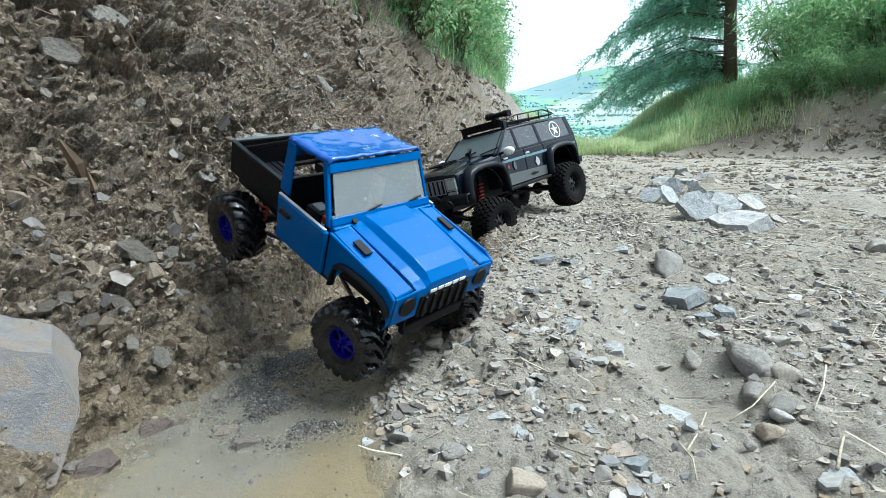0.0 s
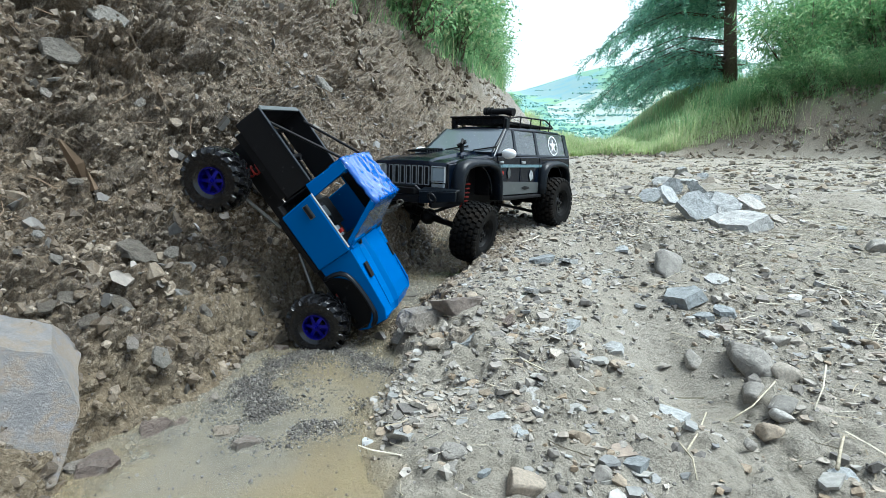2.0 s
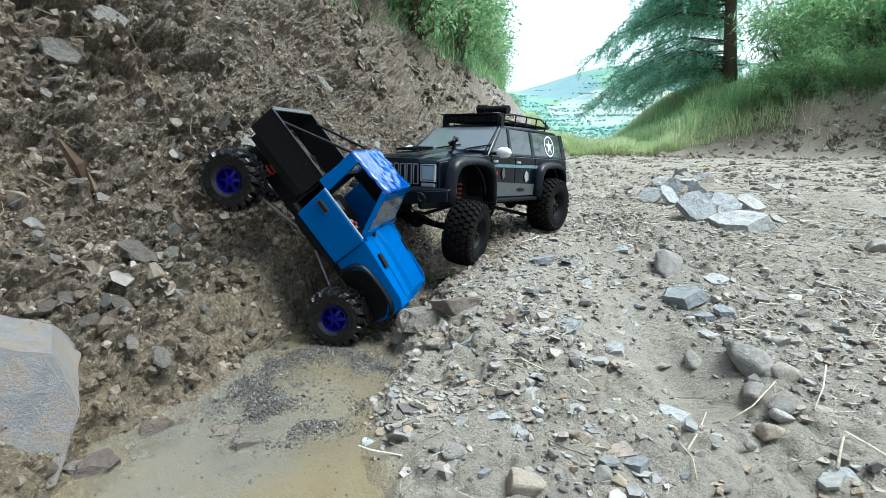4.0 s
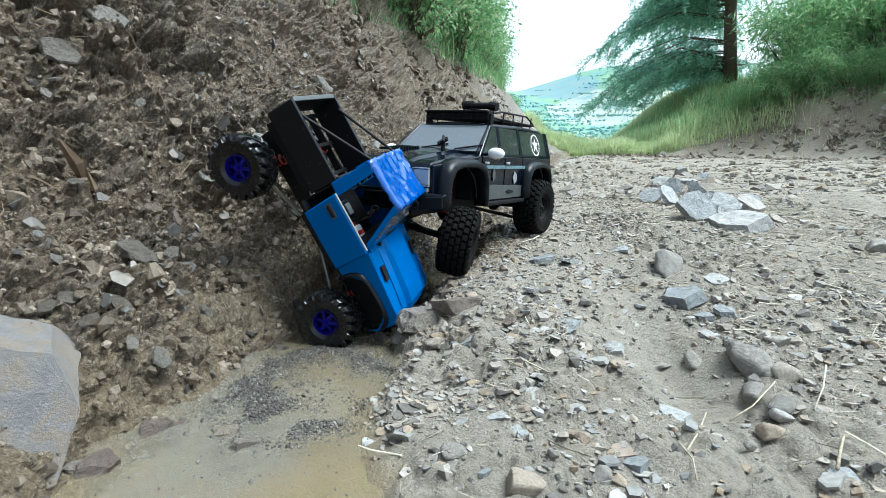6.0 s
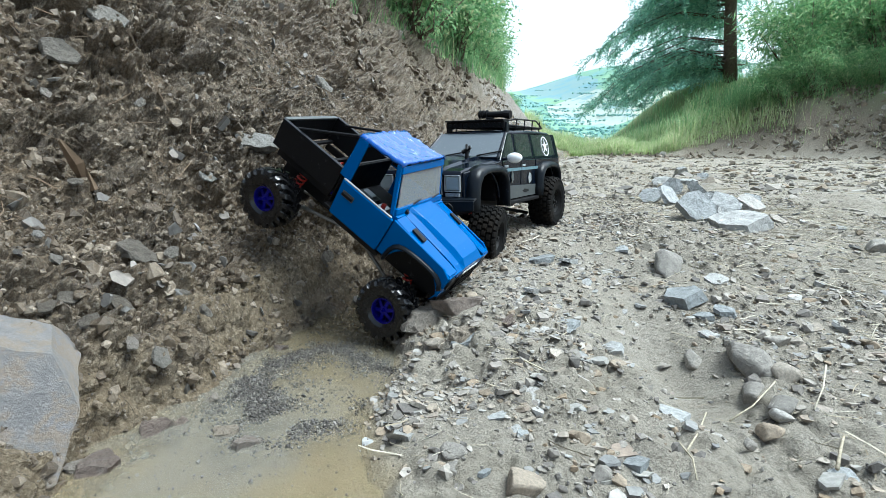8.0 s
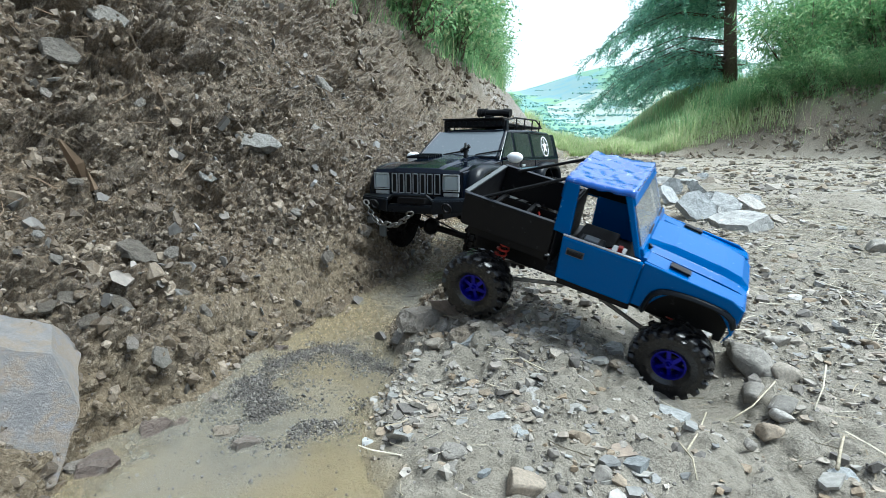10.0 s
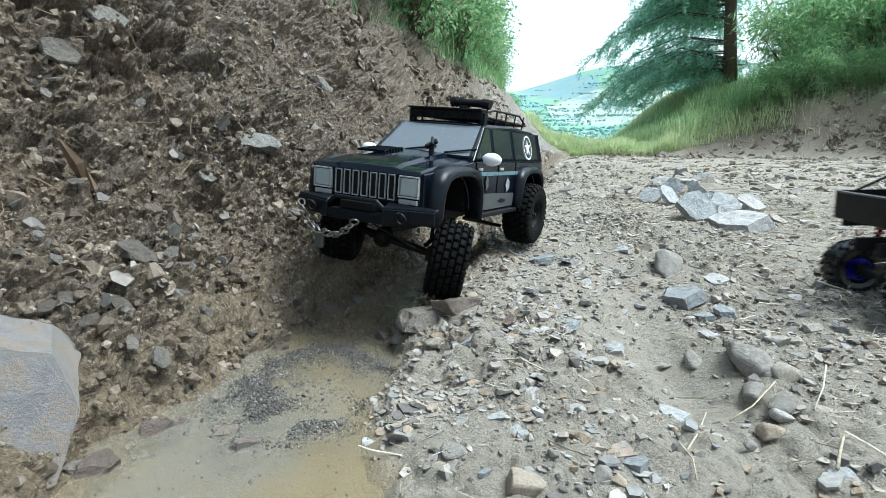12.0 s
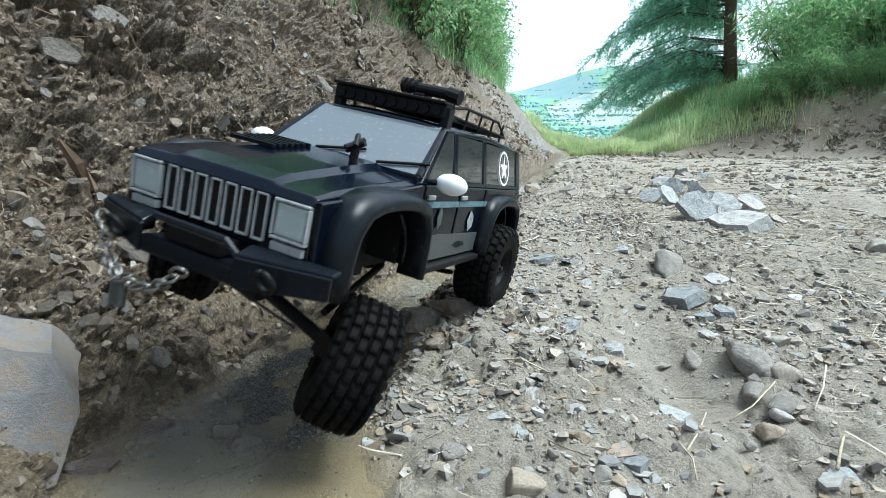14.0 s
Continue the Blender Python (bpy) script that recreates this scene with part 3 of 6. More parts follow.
    for end, d in ((1, 0.02), (-1, -0.01)):
        axles[end] = part("axle", axle_mesh(0.15, d), BLACK, root)
        axles[end].location = (end * 0.131, 0, 0)
    wheels = add_wheels(root, 0.0485, 0.04, 0.262, 0.172, 18, True, WETRUBBER, RIMBLUE, 0.0205, 6)
    return root, wheels, axles


# ---- black estate off-roader; same axes ----
def make_estate():
    root = tagged(new("toy_off_roader"), "black radio-controlled estate off-roader with roof rack", "toy truck")
    for s in (1, -1):
        part("chassis_rail", box(-0.22, 0.215, s * 0.033 - 0.005, s * 0.033 + 0.005, 0.03, 0.052), BLACK, root)
        for x in (1, -1):
            part("suspension_link", rod((x * 0.02, s * 0.03, 0.024), (x * 0.148, s * 0.05, 0.0), 0.0035), BLACK, root)
            shock(root, (x * 0.15, s * 0.06, 0.012), (x * 0.132, s * 0.055, 0.09))
        y = s * 0.089
        # body side with both wheel arches
        prof = [(0.238, 0.062), (0.24, 0.11), (0.09, 0.1265), (-0.24, 0.1265), (-0.247, 0.1), (-0.245, 0.062), (-0.215, 0.056)]
        prof += arch(-0.1565, 0.055, 0.057, 0, 180, 10)[::-1] + [(-0.095, 0.048), (0.09, 0.048)] + arch(0.1565, 0.05, 0.06, 180, 0, 10)
        side = part("body_side", slab([(x, y, z) for x, z in prof], 0.005, 0.0012), DARK_PAINT, root)
        part("lower_panel", slab([(0.088, s * 0.0922, 0.05), (-0.098, s * 0.0922, 0.05), (-0.098, s * 0.0922, 0.072), (0.088, s * 0.0922, 0.078)], 0.0012, 0), PANEL, side, "grey lower door panel")
        for x in (-0.008, 0.083, -0.09):
            part("door_seam", box(x, x + 0.0012, s * 0.0915, s * 0.0926, 0.054, 0.1255, 0), BLACK, side)
        part("stripe", box(-0.235, 0.085, s * 0.0917, s * 0.0925, 0.105, 0.111, 0), TEAL, side, "pale blue checked stripe")
        for x in (0.062, -0.025):
            part("door_handle", box(x, x + 0.016, s * 0.0918, s * 0.0945, 0.113, 0.1175, 0.001), SILVER, side, "pale door handle")
        # plain-shape decals
        for x, z, w, h, m, lb in ((0.074, 0.092, 0.003, 0.005, WHITE, "white sticker"), (0.064, 0.094, 0.003, 0.005, RED, "red sticker"), (0.04, 0.094, 0.006, 0.012, PANEL, "faded grey-gold sticker"), (-0.052, 0.088, 0.009, 0.012, SILVER, "pale jagged sticker"), (-0.03, 0.062, 0.018, 0.004, BLACK, "dark lettering")):
            part("sticker", slab([(x - w, s * 0.0933, z - h * 0.5), (x + w * 0.2, s * 0.0933, z - h), (x + w, s * 0.0933, z), (x + w * 0.3, s * 0.0933, z + h), (x - w * 0.8, s * 0.0933, z + h * 0.5)], 0.0008, 0), m, side, lb)
        part("arch_flare", flare_mesh(0.1565, 0.05, 0.062, 188, -6, 0.086, 0.112, 0.014, s), FLARE, root, "broad grey-black wheel-arch flare", True)
        part("arch_flare", flare_mesh(-0.1565, 0.053, 0.058, 186, -6, 0.086, 0.108, 0.012, s), FLARE, root, "broad grey-black wheel-arch flare", True)
        part("side_step", box(-0.09, 0.085, s * 0.083, s * 0.101, 0.04, 0.047, 0.002), BLACK, root)
        # greenhouse
        def win(x, v):
            return (x, s * (0.088 - 0.013 * v), 0.1265 + 0.054 * v)
        for a, b, c, d in ((0.094, 0.083, 0.026, 0.036), (0.014, 0.003, 0.002, 0.011), (-0.08, -0.092, -0.09, -0.079), (-0.225, -0.244, -0.236, -0.22)):
            part("window_pillar", slab([win(a, 0), win(b, 0), win(c, 1), win(d, 1)], 0.005), DARK_PAINT, root)
        part("window_sill", slab([win(0.09, 0), win(-0.243, 0), win(-0.243, 0.1), win(0.085, 0.1)], 0.005), DARK_PAINT, root)
        for a, b, c, d in ((0.084, 0.012, 0.009, 0.03), (0.005, -0.082, -0.081, 0.003), (-0.09, -0.227, -0.222, -0.089)):
            pane = part("side_window", slab([win(a, 0.08), win(b, 0.08), win(c, 0.97), win(d, 0.97)], 0.002, 0), TINTED, root, "dark tinted window")
        # star in a ring on the rear window
        ring = bmesh.new()
        cx, cv = -0.165, 0.5
        def on(a, r):
            p = Vector(win(cx + r * math.cos(a), cv + r * math.sin(a) / 0.054))
            return p + Vector((0, s * 0.0022, 0))
        n = 24
        vo, vi = ([ring.verts.new(on(math.tau * i / n, r)) for i in range(n)] for r in (0.0225, 0.0195))
        for i in range(n):
            ring.faces.new([vo[i], vo[(i + 1) % n], vi[(i + 1) % n], vi[i]])
        st = [ring.verts.new(on(math.pi / 2 + math.pi * i / 5, 0.017 if i % 2 == 0 else 0.0068)) for i in range(10)]
        ring.faces.new(st)
        bmesh.ops.solidify(ring, geom=ring.faces[:], thickness=0.0006)
        part("star_decal", ring, WHITE, pane, "white star in a ring")
        # mirrors, lamps
        mir = bmesh.new()
        bmesh.ops.create_icosphere(mir, subdivisions=3, radius=1, matrix=pose(0.075, s * 0.112, 0.132) @ Matrix.Diagonal((0.009, 0.016, 0.010, 1)))
        mo = part("mirror", mir, WHITE, root, "white door mirror", True)
        part("mirror_arm", rod((0.08, s * 0.09, 0.13), (0.077, s * 0.104, 0.131), 0.003), DARK_PAINT, mo)
        part("headlight", box(0.2385, 0.2435, s * 0.0575, s * 0.0835, 0.08, 0.1035, 0.0025), LAMP, root, "square glass headlight")
        for z0, z1 in ((0.0775, 0.0795), (0.104, 0.106)):
            part("headlight_bezel", box(0.2385, 0.2445, s * 0.0555, s * 0.0855, z0, z1, 0.0006), SILVER, root, "worn silver bezel")
        for y0 in (0.0552, 0.0842):
            part("headlight_bezel", box(0.2385, 0.2445, s * y0, s * (y0 + 0.0014), 0.08, 0.1035, 0.0004), SILVER, root, "worn silver bezel")
        part("turn_lamp", box(0.2385, 0.243, s * 0.056, s * 0.084, 0.069, 0.0755, 0.0012), SILVER, root, "pale indicator lamp")
        part("tail_lamp", box(-0.249, -0.244, s * 0.072, s * 0.086, 0.085, 0.115, 0.001), RED, root, "red tail lamp")
        part("shackle", pipe([(0.262 + 0.004 * math.cos(a), s * (0.073 + 0.0075 * math.sin(a)), 0.052 + 0.0075 * math.cos(a)) for a in [math.tau * i / 12 for i in range(13)]], 0.0022, 6), BLACK, root, "", True)
    # front end
    nose = part("nose_panel", slab([(0.237, -0.0865, 0.064), (0.237, 0.0865, 0.064), (0.2385, 0.0865, 0.11), (0.2385, -0.0865, 0.11)], 0.004), DARK_PAINT, root)
    for i in range(7):
        y = (i - 3) * 0.0145
        part("grille_slot", box(0.2395, 0.2412, y - 0.0042, y + 0.0042, 0.0735, 0.1045, 0.0006), BLACK, nose)
        fr = box(0.2395, 0.243, y - 0.0052, y - 0.0044, 0.072, 0.106, 0.0004)
        box(0.2395, 0.243, y + 0.0044, y + 0.0052, 0.072, 0.106, 0.0004, fr)
        box(0.2395, 0.243, y - 0.0044, y + 0.0044, 0.1046, 0.106, 0.0003, fr)
        box(0.2395, 0.243, y - 0.0044, y + 0.0044, 0.072, 0.0733, 0.0003, fr)
        part("slot_frame", fr, SILVER, nose, "worn silver slot frame")
    bm = bmesh.new()
    rows = []
    for x, w, z, c in ((0.098, 0.0885, 0.129, 0.008), (0.16, 0.0885, 0.123, 0.007), (0.22, 0.088, 0.116, 0.005), (0.238, 0.087, 0.1125, 0.003), (0.243, 0.086, 0.106, 0.0)):
        rows.append([bm.verts.new((x, y * w, z + c * k)) for y, k in ((-1, -0.5), (-0.95, 0.1), (-0.6, 0.3), (-0.5, 0.9), (0, 1.1), (0.5, 0.9), (0.6, 0.3), (0.95, 0.1), (1, -0.5))])
    for a, b in zip(rows, rows[1:]):
        for k in range(8):
            bm.faces.new([a[k], a[k + 1], b[k + 1], b[k]])
    bmesh.ops.recalc_face_normals(bm, faces=bm.faces[:])
    hood = part("bonnet", bm, DARK_PAINT, root)
    hood.modifiers.new("thick", "SOLIDIFY").thickness = 0.003
    bv = hood.modifiers.new("soft", "BEVEL")
    bv.width, bv.segments = 0.002, 2
    part("cowl", box(0.088, 0.1, -0.0885, 0.0885, 0.118, 0.1345, 0.002), DARK_PAINT, root)
    for i in range(7):
        x = 0.112 + i * 0.008
        zz = 0.1385 - (x - 0.1) * 0.105
        part("bonnet_louvre", box(x, x + 0.004, -0.072, -0.022, zz - 0.002, zz + 0.0018, 0.0006), FLARE, hood)
    part("aerial_base", rod((0.125, 0.035, 0.132), (0.125, 0.035, 0.146), 0.004), BLACK, hood)
    for a in range(3):
        m = rod((0.125, 0.025, 0.147 + a * 0.003), (0.125, 0.045, 0.147 + a * 0.003), 0.0025)
        bmesh.ops.rotate(m, verts=m.verts[:], cent=(0.125, 0.035, 0.147), matrix=Matrix.Rotation(a * 1.05, 3, "Z") @ Matrix.Rotation(0.5, 3, "X"))
        part("aerial_blade", m, BLACK, hood)
    for y in (-0.03, 0.04):
        part("wiper", rod((0.094, y, 0.137), (0.083, y + 0.05, 0.1455), 0.0014), BLACK, root)
    # bumper with a recessed middle, a chain with a hook
    for s in (1, -1):
        bm = slab([(0.247, s * 0.045, 0.068), (0.262, s * 0.045, 0.062), (0.243, s * 0.112, 0.064), (0.232, s * 0.112, 0.066)], 0.004)
        slab([(0.262, s * 0.045, 0.062), (0.262, s * 0.045, 0.04), (0.243, s * 0.112, 0.047), (0.243, s * 0.112, 0.064)], 0.004, 0.001, bm)
        part("bumper_wing", bm, FLARE, root, "dark scuffed bumper wing")
    part("bumper_middle", box(0.243, 0.262, -0.046, 0.046, 0.04, 0.054, 0.003), FLARE, root)
    part("bumper_hoop", pipe([(0.258, -0.046, 0.06), (0.26, -0.034, 0.07), (0.26, 0.034, 0.07), (0.258, 0.046, 0.06)], 0.003, 8), FLARE, root)
    part("winch_box", box(0.235, 0.258, -0.028, 0.028, 0.054, 0.066, 0.003), BLACK, root)
    chain = part("tow_chain", box(0.27, 0.277, -0.053, -0.04, -0.002, 0.018, 0.003), PANEL, root, "grey tow hook on a steel chain")
    ends = [Vector((0.256, -0.098, 0.058)), Vector((0.274, -0.046, 0.022)), Vector((0.272, 0.012, 0.044))]
    k = 0
    for a, b in zip(ends, ends[1:]):
        cnt = 8
        for i in range(cnt):
            u = (i + 0.5) / cnt
            p = a.lerp(b, u) - Vector((0, 0, 0.012 * math.sin(math.pi * u)))
            q = (b - a).to_track_quat("X", "Z").to_matrix().to_4x4()
            ring = pipe([(0.0068 * math.cos(t), 0.0042 * math.sin(t), 0) for t in [math.tau * j / 10 for j in range(11)]], 0.0015, 5)
            bmesh.ops.transform(ring, verts=ring.verts[:], matrix=Matrix.Translation(p) @ q @ pose(0, 0, 0, 90 * (k % 2) + 35, 0, 0))
            part("chain_link", ring, STEEL, chain, "", True)
            k += 1
    part("winch_rope", rod((0.258, 0.01, 0.046), (0.215, 0.07, 0.008), 0.0012), BLACK, root)
    # windscreen, roof, rack
    def ws(u, y):
        return (0.0945 - 0.0615 * u, y * (0.0875 - 0.0125 * u), 0.1325 + 0.049 * u)
    part("windscreen", slab([ws(0.02, -0.96), ws(0.02, 0.96), ws(0.98, 0.96), ws(0.98, -0.96)], 0.002, 0), SCREEN, root, "water-spattered windscreen")
    for s in (1, -1):
        part("screen_pillar", slab([ws(0, s * 0.95), ws(0, s * 1.02), ws(1, s * 1.02), ws(1, s * 0.95)], 0.005), DARK_PAINT, root)
    bm = bmesh.new()
    rows = []
    for x, w, z in ((0.036, 0.07, 0.1795), (0.02, 0.074, 0.184), (-0.1, 0.075, 0.1865), (-0.215, 0.073, 0.184), (-0.24, 0.069, 0.178)):
        rows.append([bm.verts.new((x, y * w, z + k)) for y, k in ((-1.02, -0.004), (-0.94, 0.001), (-0.5, 0.003), (0, 0.0035), (0.5, 0.003), (0.94, 0.001), (1.02, -0.004))])
    for a, b in zip(rows, rows[1:]):
        for k in range(6):
            bm.faces.new([a[k], a[k + 1], b[k + 1], b[k]])
    bmesh.ops.recalc_face_normals(bm, faces=bm.faces[:])
    roof = part("roof", bm, DARK_PAINT, root, "", True)
    roof.modifiers.new("thick", "SOLIDIFY").thickness = 0.004
    part("tailgate", slab([(-0.247, -0.086, 0.062), (-0.247, 0.086, 0.062), (-0.247, 0.086, 0.1265), (-0.239, 0.07, 0.178), (-0.239, -0.07, 0.178), (-0.247, -0.086, 0.1265)], 0.004), DARK_PAINT, root)
    part("floor_pan", box(-0.235, 0.1, -0.084, 0.084, 0.05, 0.056, 0.001), BLACK, root)
    part("firewall", box(0.096, 0.1, -0.084, 0.084, 0.056, 0.118, 0), BLACK, root)
    for s in (1, -1):
        part("inner_wing", box(0.1, 0.235, s * 0.05 - 0.0015, s * 0.05 + 0.0015, 0.03, 0.108, 0), BLACK, root)
    part("rear_bumper", box(-0.262, -0.246, -0.09, 0.09, 0.05, 0.068, 0.003), FLARE, root)
    bar = part("light_bar", box(0.012, 0.026, -0.068, 0.068, 0.191, 0.206, 0.002), BLACK, root, "black roof light bar")
    for i in range(10):
        y = -0.058 + i * 0.0129
        part("light_bar_lamp", rod((0.0255, y, 0.1975), (0.028, y, 0.1975), 0.0052, 0.0045, 10), FLARE, bar, "small clear lamp")
    part("light_bar_visor", box(0.008, 0.032, -0.068, 0.068, 0.2055, 0.2085, 0.001), BLACK, bar)
    for s in (1, -1):
        part("light_bar_bracket", box(0.012, 0.024, s * 0.066 - 0.003, s * 0.066 + 0.006, 0.181, 0.203, 0.001), FLARE, bar)
    rack = part("roof_rack", box(-0.205, 0.0, -0.058, 0.058, 0.1925, 0.195, 0.001), BLACK, root, "black roof rack with rails")
    for s in (1, -1):
        part("rack_rail", pipe([(0.0, s * 0.06, 0.205), (-0.04, s * 0.062, 0.211), (-0.16, s * 0.062, 0.211), (-0.205, s * 0.058, 0.198)], 0.0018, 6), BLACK, rack)
        part("rack_rail", pipe([(0.0, s * 0.06, 0.198), (-0.205, s * 0.06, 0.195)], 0.0018, 6), BLACK, rack)
        for i in range(5):
            x = -0.005 - i * 0.045
            part("rack_post", rod((x, s * 0.06, 0.186), (x, s * 0.062, 0.2105), 0.0015), BLACK, rack)
    for i in range(6):
        x = -0.01 - i * 0.038
        part("rack_bar", rod((x, -0.06, 0.196), (x, 0.06, 0.196), 0.0018), BLACK, rack)
    mount = part("camera_mount", box(-0.03, -0.014, 0.005, 0.02, 0.195, 0.216, 0.002), BLACK, root, "black clamp arm on the roof")
    part("mount_arm", rod((-0.022, -0.006, 0.221), (-0.022, 0.05, 0.221), 0.0065, seg=12), BLACK, mount)
    part("mount_knob", rod((-0.022, 0.045, 0.221), (-0.022, 0.06, 0.219), 0.0085, seg=10), BLACK, mount)
    for y in (-0.012, -0.005, 0.004):
        part("mount_ring", rod((-0.022, y, 0.222), (-0.022, y + 0.0035, 0.222), 0.0088, seg=12), BLACK, mount)
    axles = {}
    for end, d in ((1, -0.02), (-1, 0.0)):
        axles[end] = part("axle", axle_mesh(0.16, d), BLACK, root)
        axles[end].location = (end * 0.1565, 0, 0)
    wheels = add_wheels(root, 0.058, 0.05, 0.313, 0.19, 28, False, RUBBER, RIMBLACK, 0.0265, 8)
    return root, wheels, axles


pickup, pickup_wheels, pickup_axles = make_pickup()
estate, estate_wheels, estate_axles = make_estate()

# the estate was drawn to a smaller measure; bring it to its true size
GROWN = 1.1
grown = set()
for ob in estate.children_recursive:
    ob.location = ob.location * GROWN
    if ob.data.name not in grown:
        grown.add(ob.data.name)
        ob.data.transform(Matrix.Scale(GROWN, 4))
        for md in ob.modifiers:
            if md.type == "SOLIDIFY":
                md.thickness *= GROWN


# ---- the ground, one sheet to the horizon ----
gx = spaced(-0.78, 1.15, 0.0045, (-2600, 2600))
fine = (gx > -0.78) & (gx < 0.02)
gx = np.sort(np.concatenate([gx, gx[fine] + 0.00225]))
gy = spaced(0.34, 2.1, 0.0045, (-15, 4200), 1.03)
GX, GY = np.meshgrid(gx, gy)
GZ = ground_height(GX, GY)
EPS = 0.004
NX = -(ground_height(GX + EPS, GY) - ground_height(GX - EPS, GY)) / (2 * EPS)
NY = -(ground_height(GX, GY + EPS) - ground_height(GX, GY - EPS)) / (2 * EPS)
NL = np.sqrt(NX ** 2 + NY ** 2 + 1)
NX, NY, NZ = NX / NL, NY / NL, 1 / NL
D = foot_x(GY) - GX
near = (1 - smooth(8, 16, GY)) * (1 - smooth(6, 12, np.abs(GX)))
bank_m = smooth(-0.04, -0.005, D + 0.012 * vnoise(GX, GY, GZ, 0.03, 3)) * near * (1 - smooth(9, 12, GY))
bank_m = np.maximum(bank_m, np.exp(-(np.abs(D + 0.1) / 0.16) ** 4) * smooth(0.8, 0.92, GY + 0.4 * np.maximum(-0.02 - D, 0) + 0.03 * vnoise(GX, GY, GZ, 0.05, 61)) * (1 - smooth(2.2, 3.2, GY)))
S_RIGHT = (GY - (8.4 - 0.67 * GX)) * 0.83
scarp = smooth(0.0, 0.15, S_RIGHT) * (1 - smooth(0.45, 0.7, S_RIGHT)) * smooth(2.0, 3.4, GX) * near
turf_m = np.maximum(smooth(0.45, 0.7, S_RIGHT) * near, smooth(0.75, 1.1, D) * near)
turf_m = np.maximum(turf_m, smooth(0, 0.3, S_RIGHT) * (1 - smooth(2.0, 3.0, GX)) * smooth(1.0, 1.5, GX) * near)
slope_m = smooth(0.15, 0.5, S_RIGHT) * smooth(1.0, 1.5, GX) * (1 - smooth(60, 120, GY)) * (1 - scarp)
turf_m = np.maximum(turf_m, slope_m)
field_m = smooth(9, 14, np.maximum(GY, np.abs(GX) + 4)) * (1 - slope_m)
under = 1 - smooth(-0.004, 0.012, GZ - stream_level(GY))
puddle_zone = smooth(-0.5, -0.35, GX) * (1 - smooth(0.16, 0.22, GX)) * (1 - smooth(1.6, 2.0, GY))
silt_m = under * puddle_zone * (1 - bank_m)
# smooth wet clay at the foot of the bank
clay_m = smooth(-0.02, 0.0, D) * (1 - smooth(0.02, 0.07, D + 0.04 * vnoise(GX, GY, GZ, 0.08, 91))) * (1 - smooth(0.95, 1.1, GY)) * near
rut_m = np.exp(-((GX - 0.31) / 0.07) ** 2 - ((GY - 0.68) / 0.2) ** 2)
wet_m = np.clip(silt_m + 0.95 * bank_m * (1 - 0.5 * smooth(0.3, 0.9, D)) + 0.6 * rut_m + 0.7 * np.exp(-((D + 0.12) / 0.1) ** 2) * smooth(0.9, 1.2, GY) * near, 0, 1)


def cells(x, y, z, size, seed):
    """Distance to the nearest and second nearest of scattered points, in cells, and a number for each cell."""
    x, y, z = x / size, y / size, z / size
    i, j, k = (np.floor(v).astype(np.int64) for v in (x, y, z))
    near1, near2, own = np.full(x.shape, 9.0), np.full(x.shape, 9.0), np.zeros(x.shape)
    for a in (-1, 0, 1):
        for b in (-1, 0, 1):
            for c in (-1, 0, 1):
                ii, jj, kk = i + a, j + b, k + c
                dd = np.sqrt((ii + hashed(ii, jj, kk, seed) - x) ** 2 + (jj + hashed(ii, jj, kk, seed + 1) - y) ** 2 + (kk + hashed(ii, jj, kk, seed + 2) - z) ** 2)
                closer = dd < near1
                near2 = np.where(closer, near1, np.minimum(near2, dd))
                own = np.where(closer, hashed(ii, jj, kk, seed + 3), own)
                near1 = np.where(closer, dd, near1)
    return near1, near2, own


def clotted(x, y, z, size, seed):
    """Lumps of earth with creases between them, some proud and some fallen out."""
    a, b, own = cells(x, y, z, size, seed)
    return size * (0.55 * smooth(0.0, 0.35, b - a) * (0.35 + 0.65 * own) - 0.3 * a + 0.35 * (own - 0.5))


def only_near(shape_of):
    """Works a costly relief out on the finely built stretch alone."""
    out = np.zeros(GX.shape)
    rows = np.where((gy > -6) & (gy < 4.5))[0]
    cols = np.where((gx > -1.6) & (gx < 1.4))[0]
    w = np.ix_(rows, cols)
    out[w] = shape_of(GX[w], GY[w], GZ[w])
    return out


def bank_relief(x, y, z):
    wx = x + 0.012 * vnoise(x, y, z, 0.05, 71)
    wz = z + 0.012 * vnoise(x, y, z, 0.05, 72)
    big = 0.03 * vnoise(x, y, z, 0.2, 11) + 0.014 * vnoise(x, y, z, 0.08, 12)
    patch = smooth(-0.25, 0.45, vnoise(x, y, z, 0.13, 13))
    out = big + clotted(wx, y, wz, 0.085, 21) * 0.75 * patch + clotted(wx, y, wz, 0.036, 31) * 1.0 * (0.4 + 0.6 * patch) + clotted(x, y, z, 0.0145, 41) * 1.3
    return out + 0.0025 * vnoise(x, y, z, 0.007, 15)


rough_bank = only_near(bank_relief)
ledge = 0.005 * np.sign(vnoise(GX * 0.6, GY * 0.35, GZ * 1.5, 0.06, 31)) * smooth(0.02, 0.1, D)
track_lumps = only_near(lambda x, y, z: 0.5 * clotted(x, y, 0 * x, 0.04, 51) * smooth(-0.1, 0.5, vnoise(x, y, 0 * x, 0.17, 52)) + 0.7 * clotted(x, y, 0 * x, 0.014, 53) * smooth(-0.3, 0.4, vnoise(x, y, 0 * x, 0.09, 54)))
gritty = 0.008 * vnoise(GX, GY, 0 * GX, 0.12, 5) + 0.0045 * vnoise(GX, GY, 0 * GX, 0.045, 6) + 0.0025 * vnoise(GX, GY, 0 * GX, 0.018, 7)
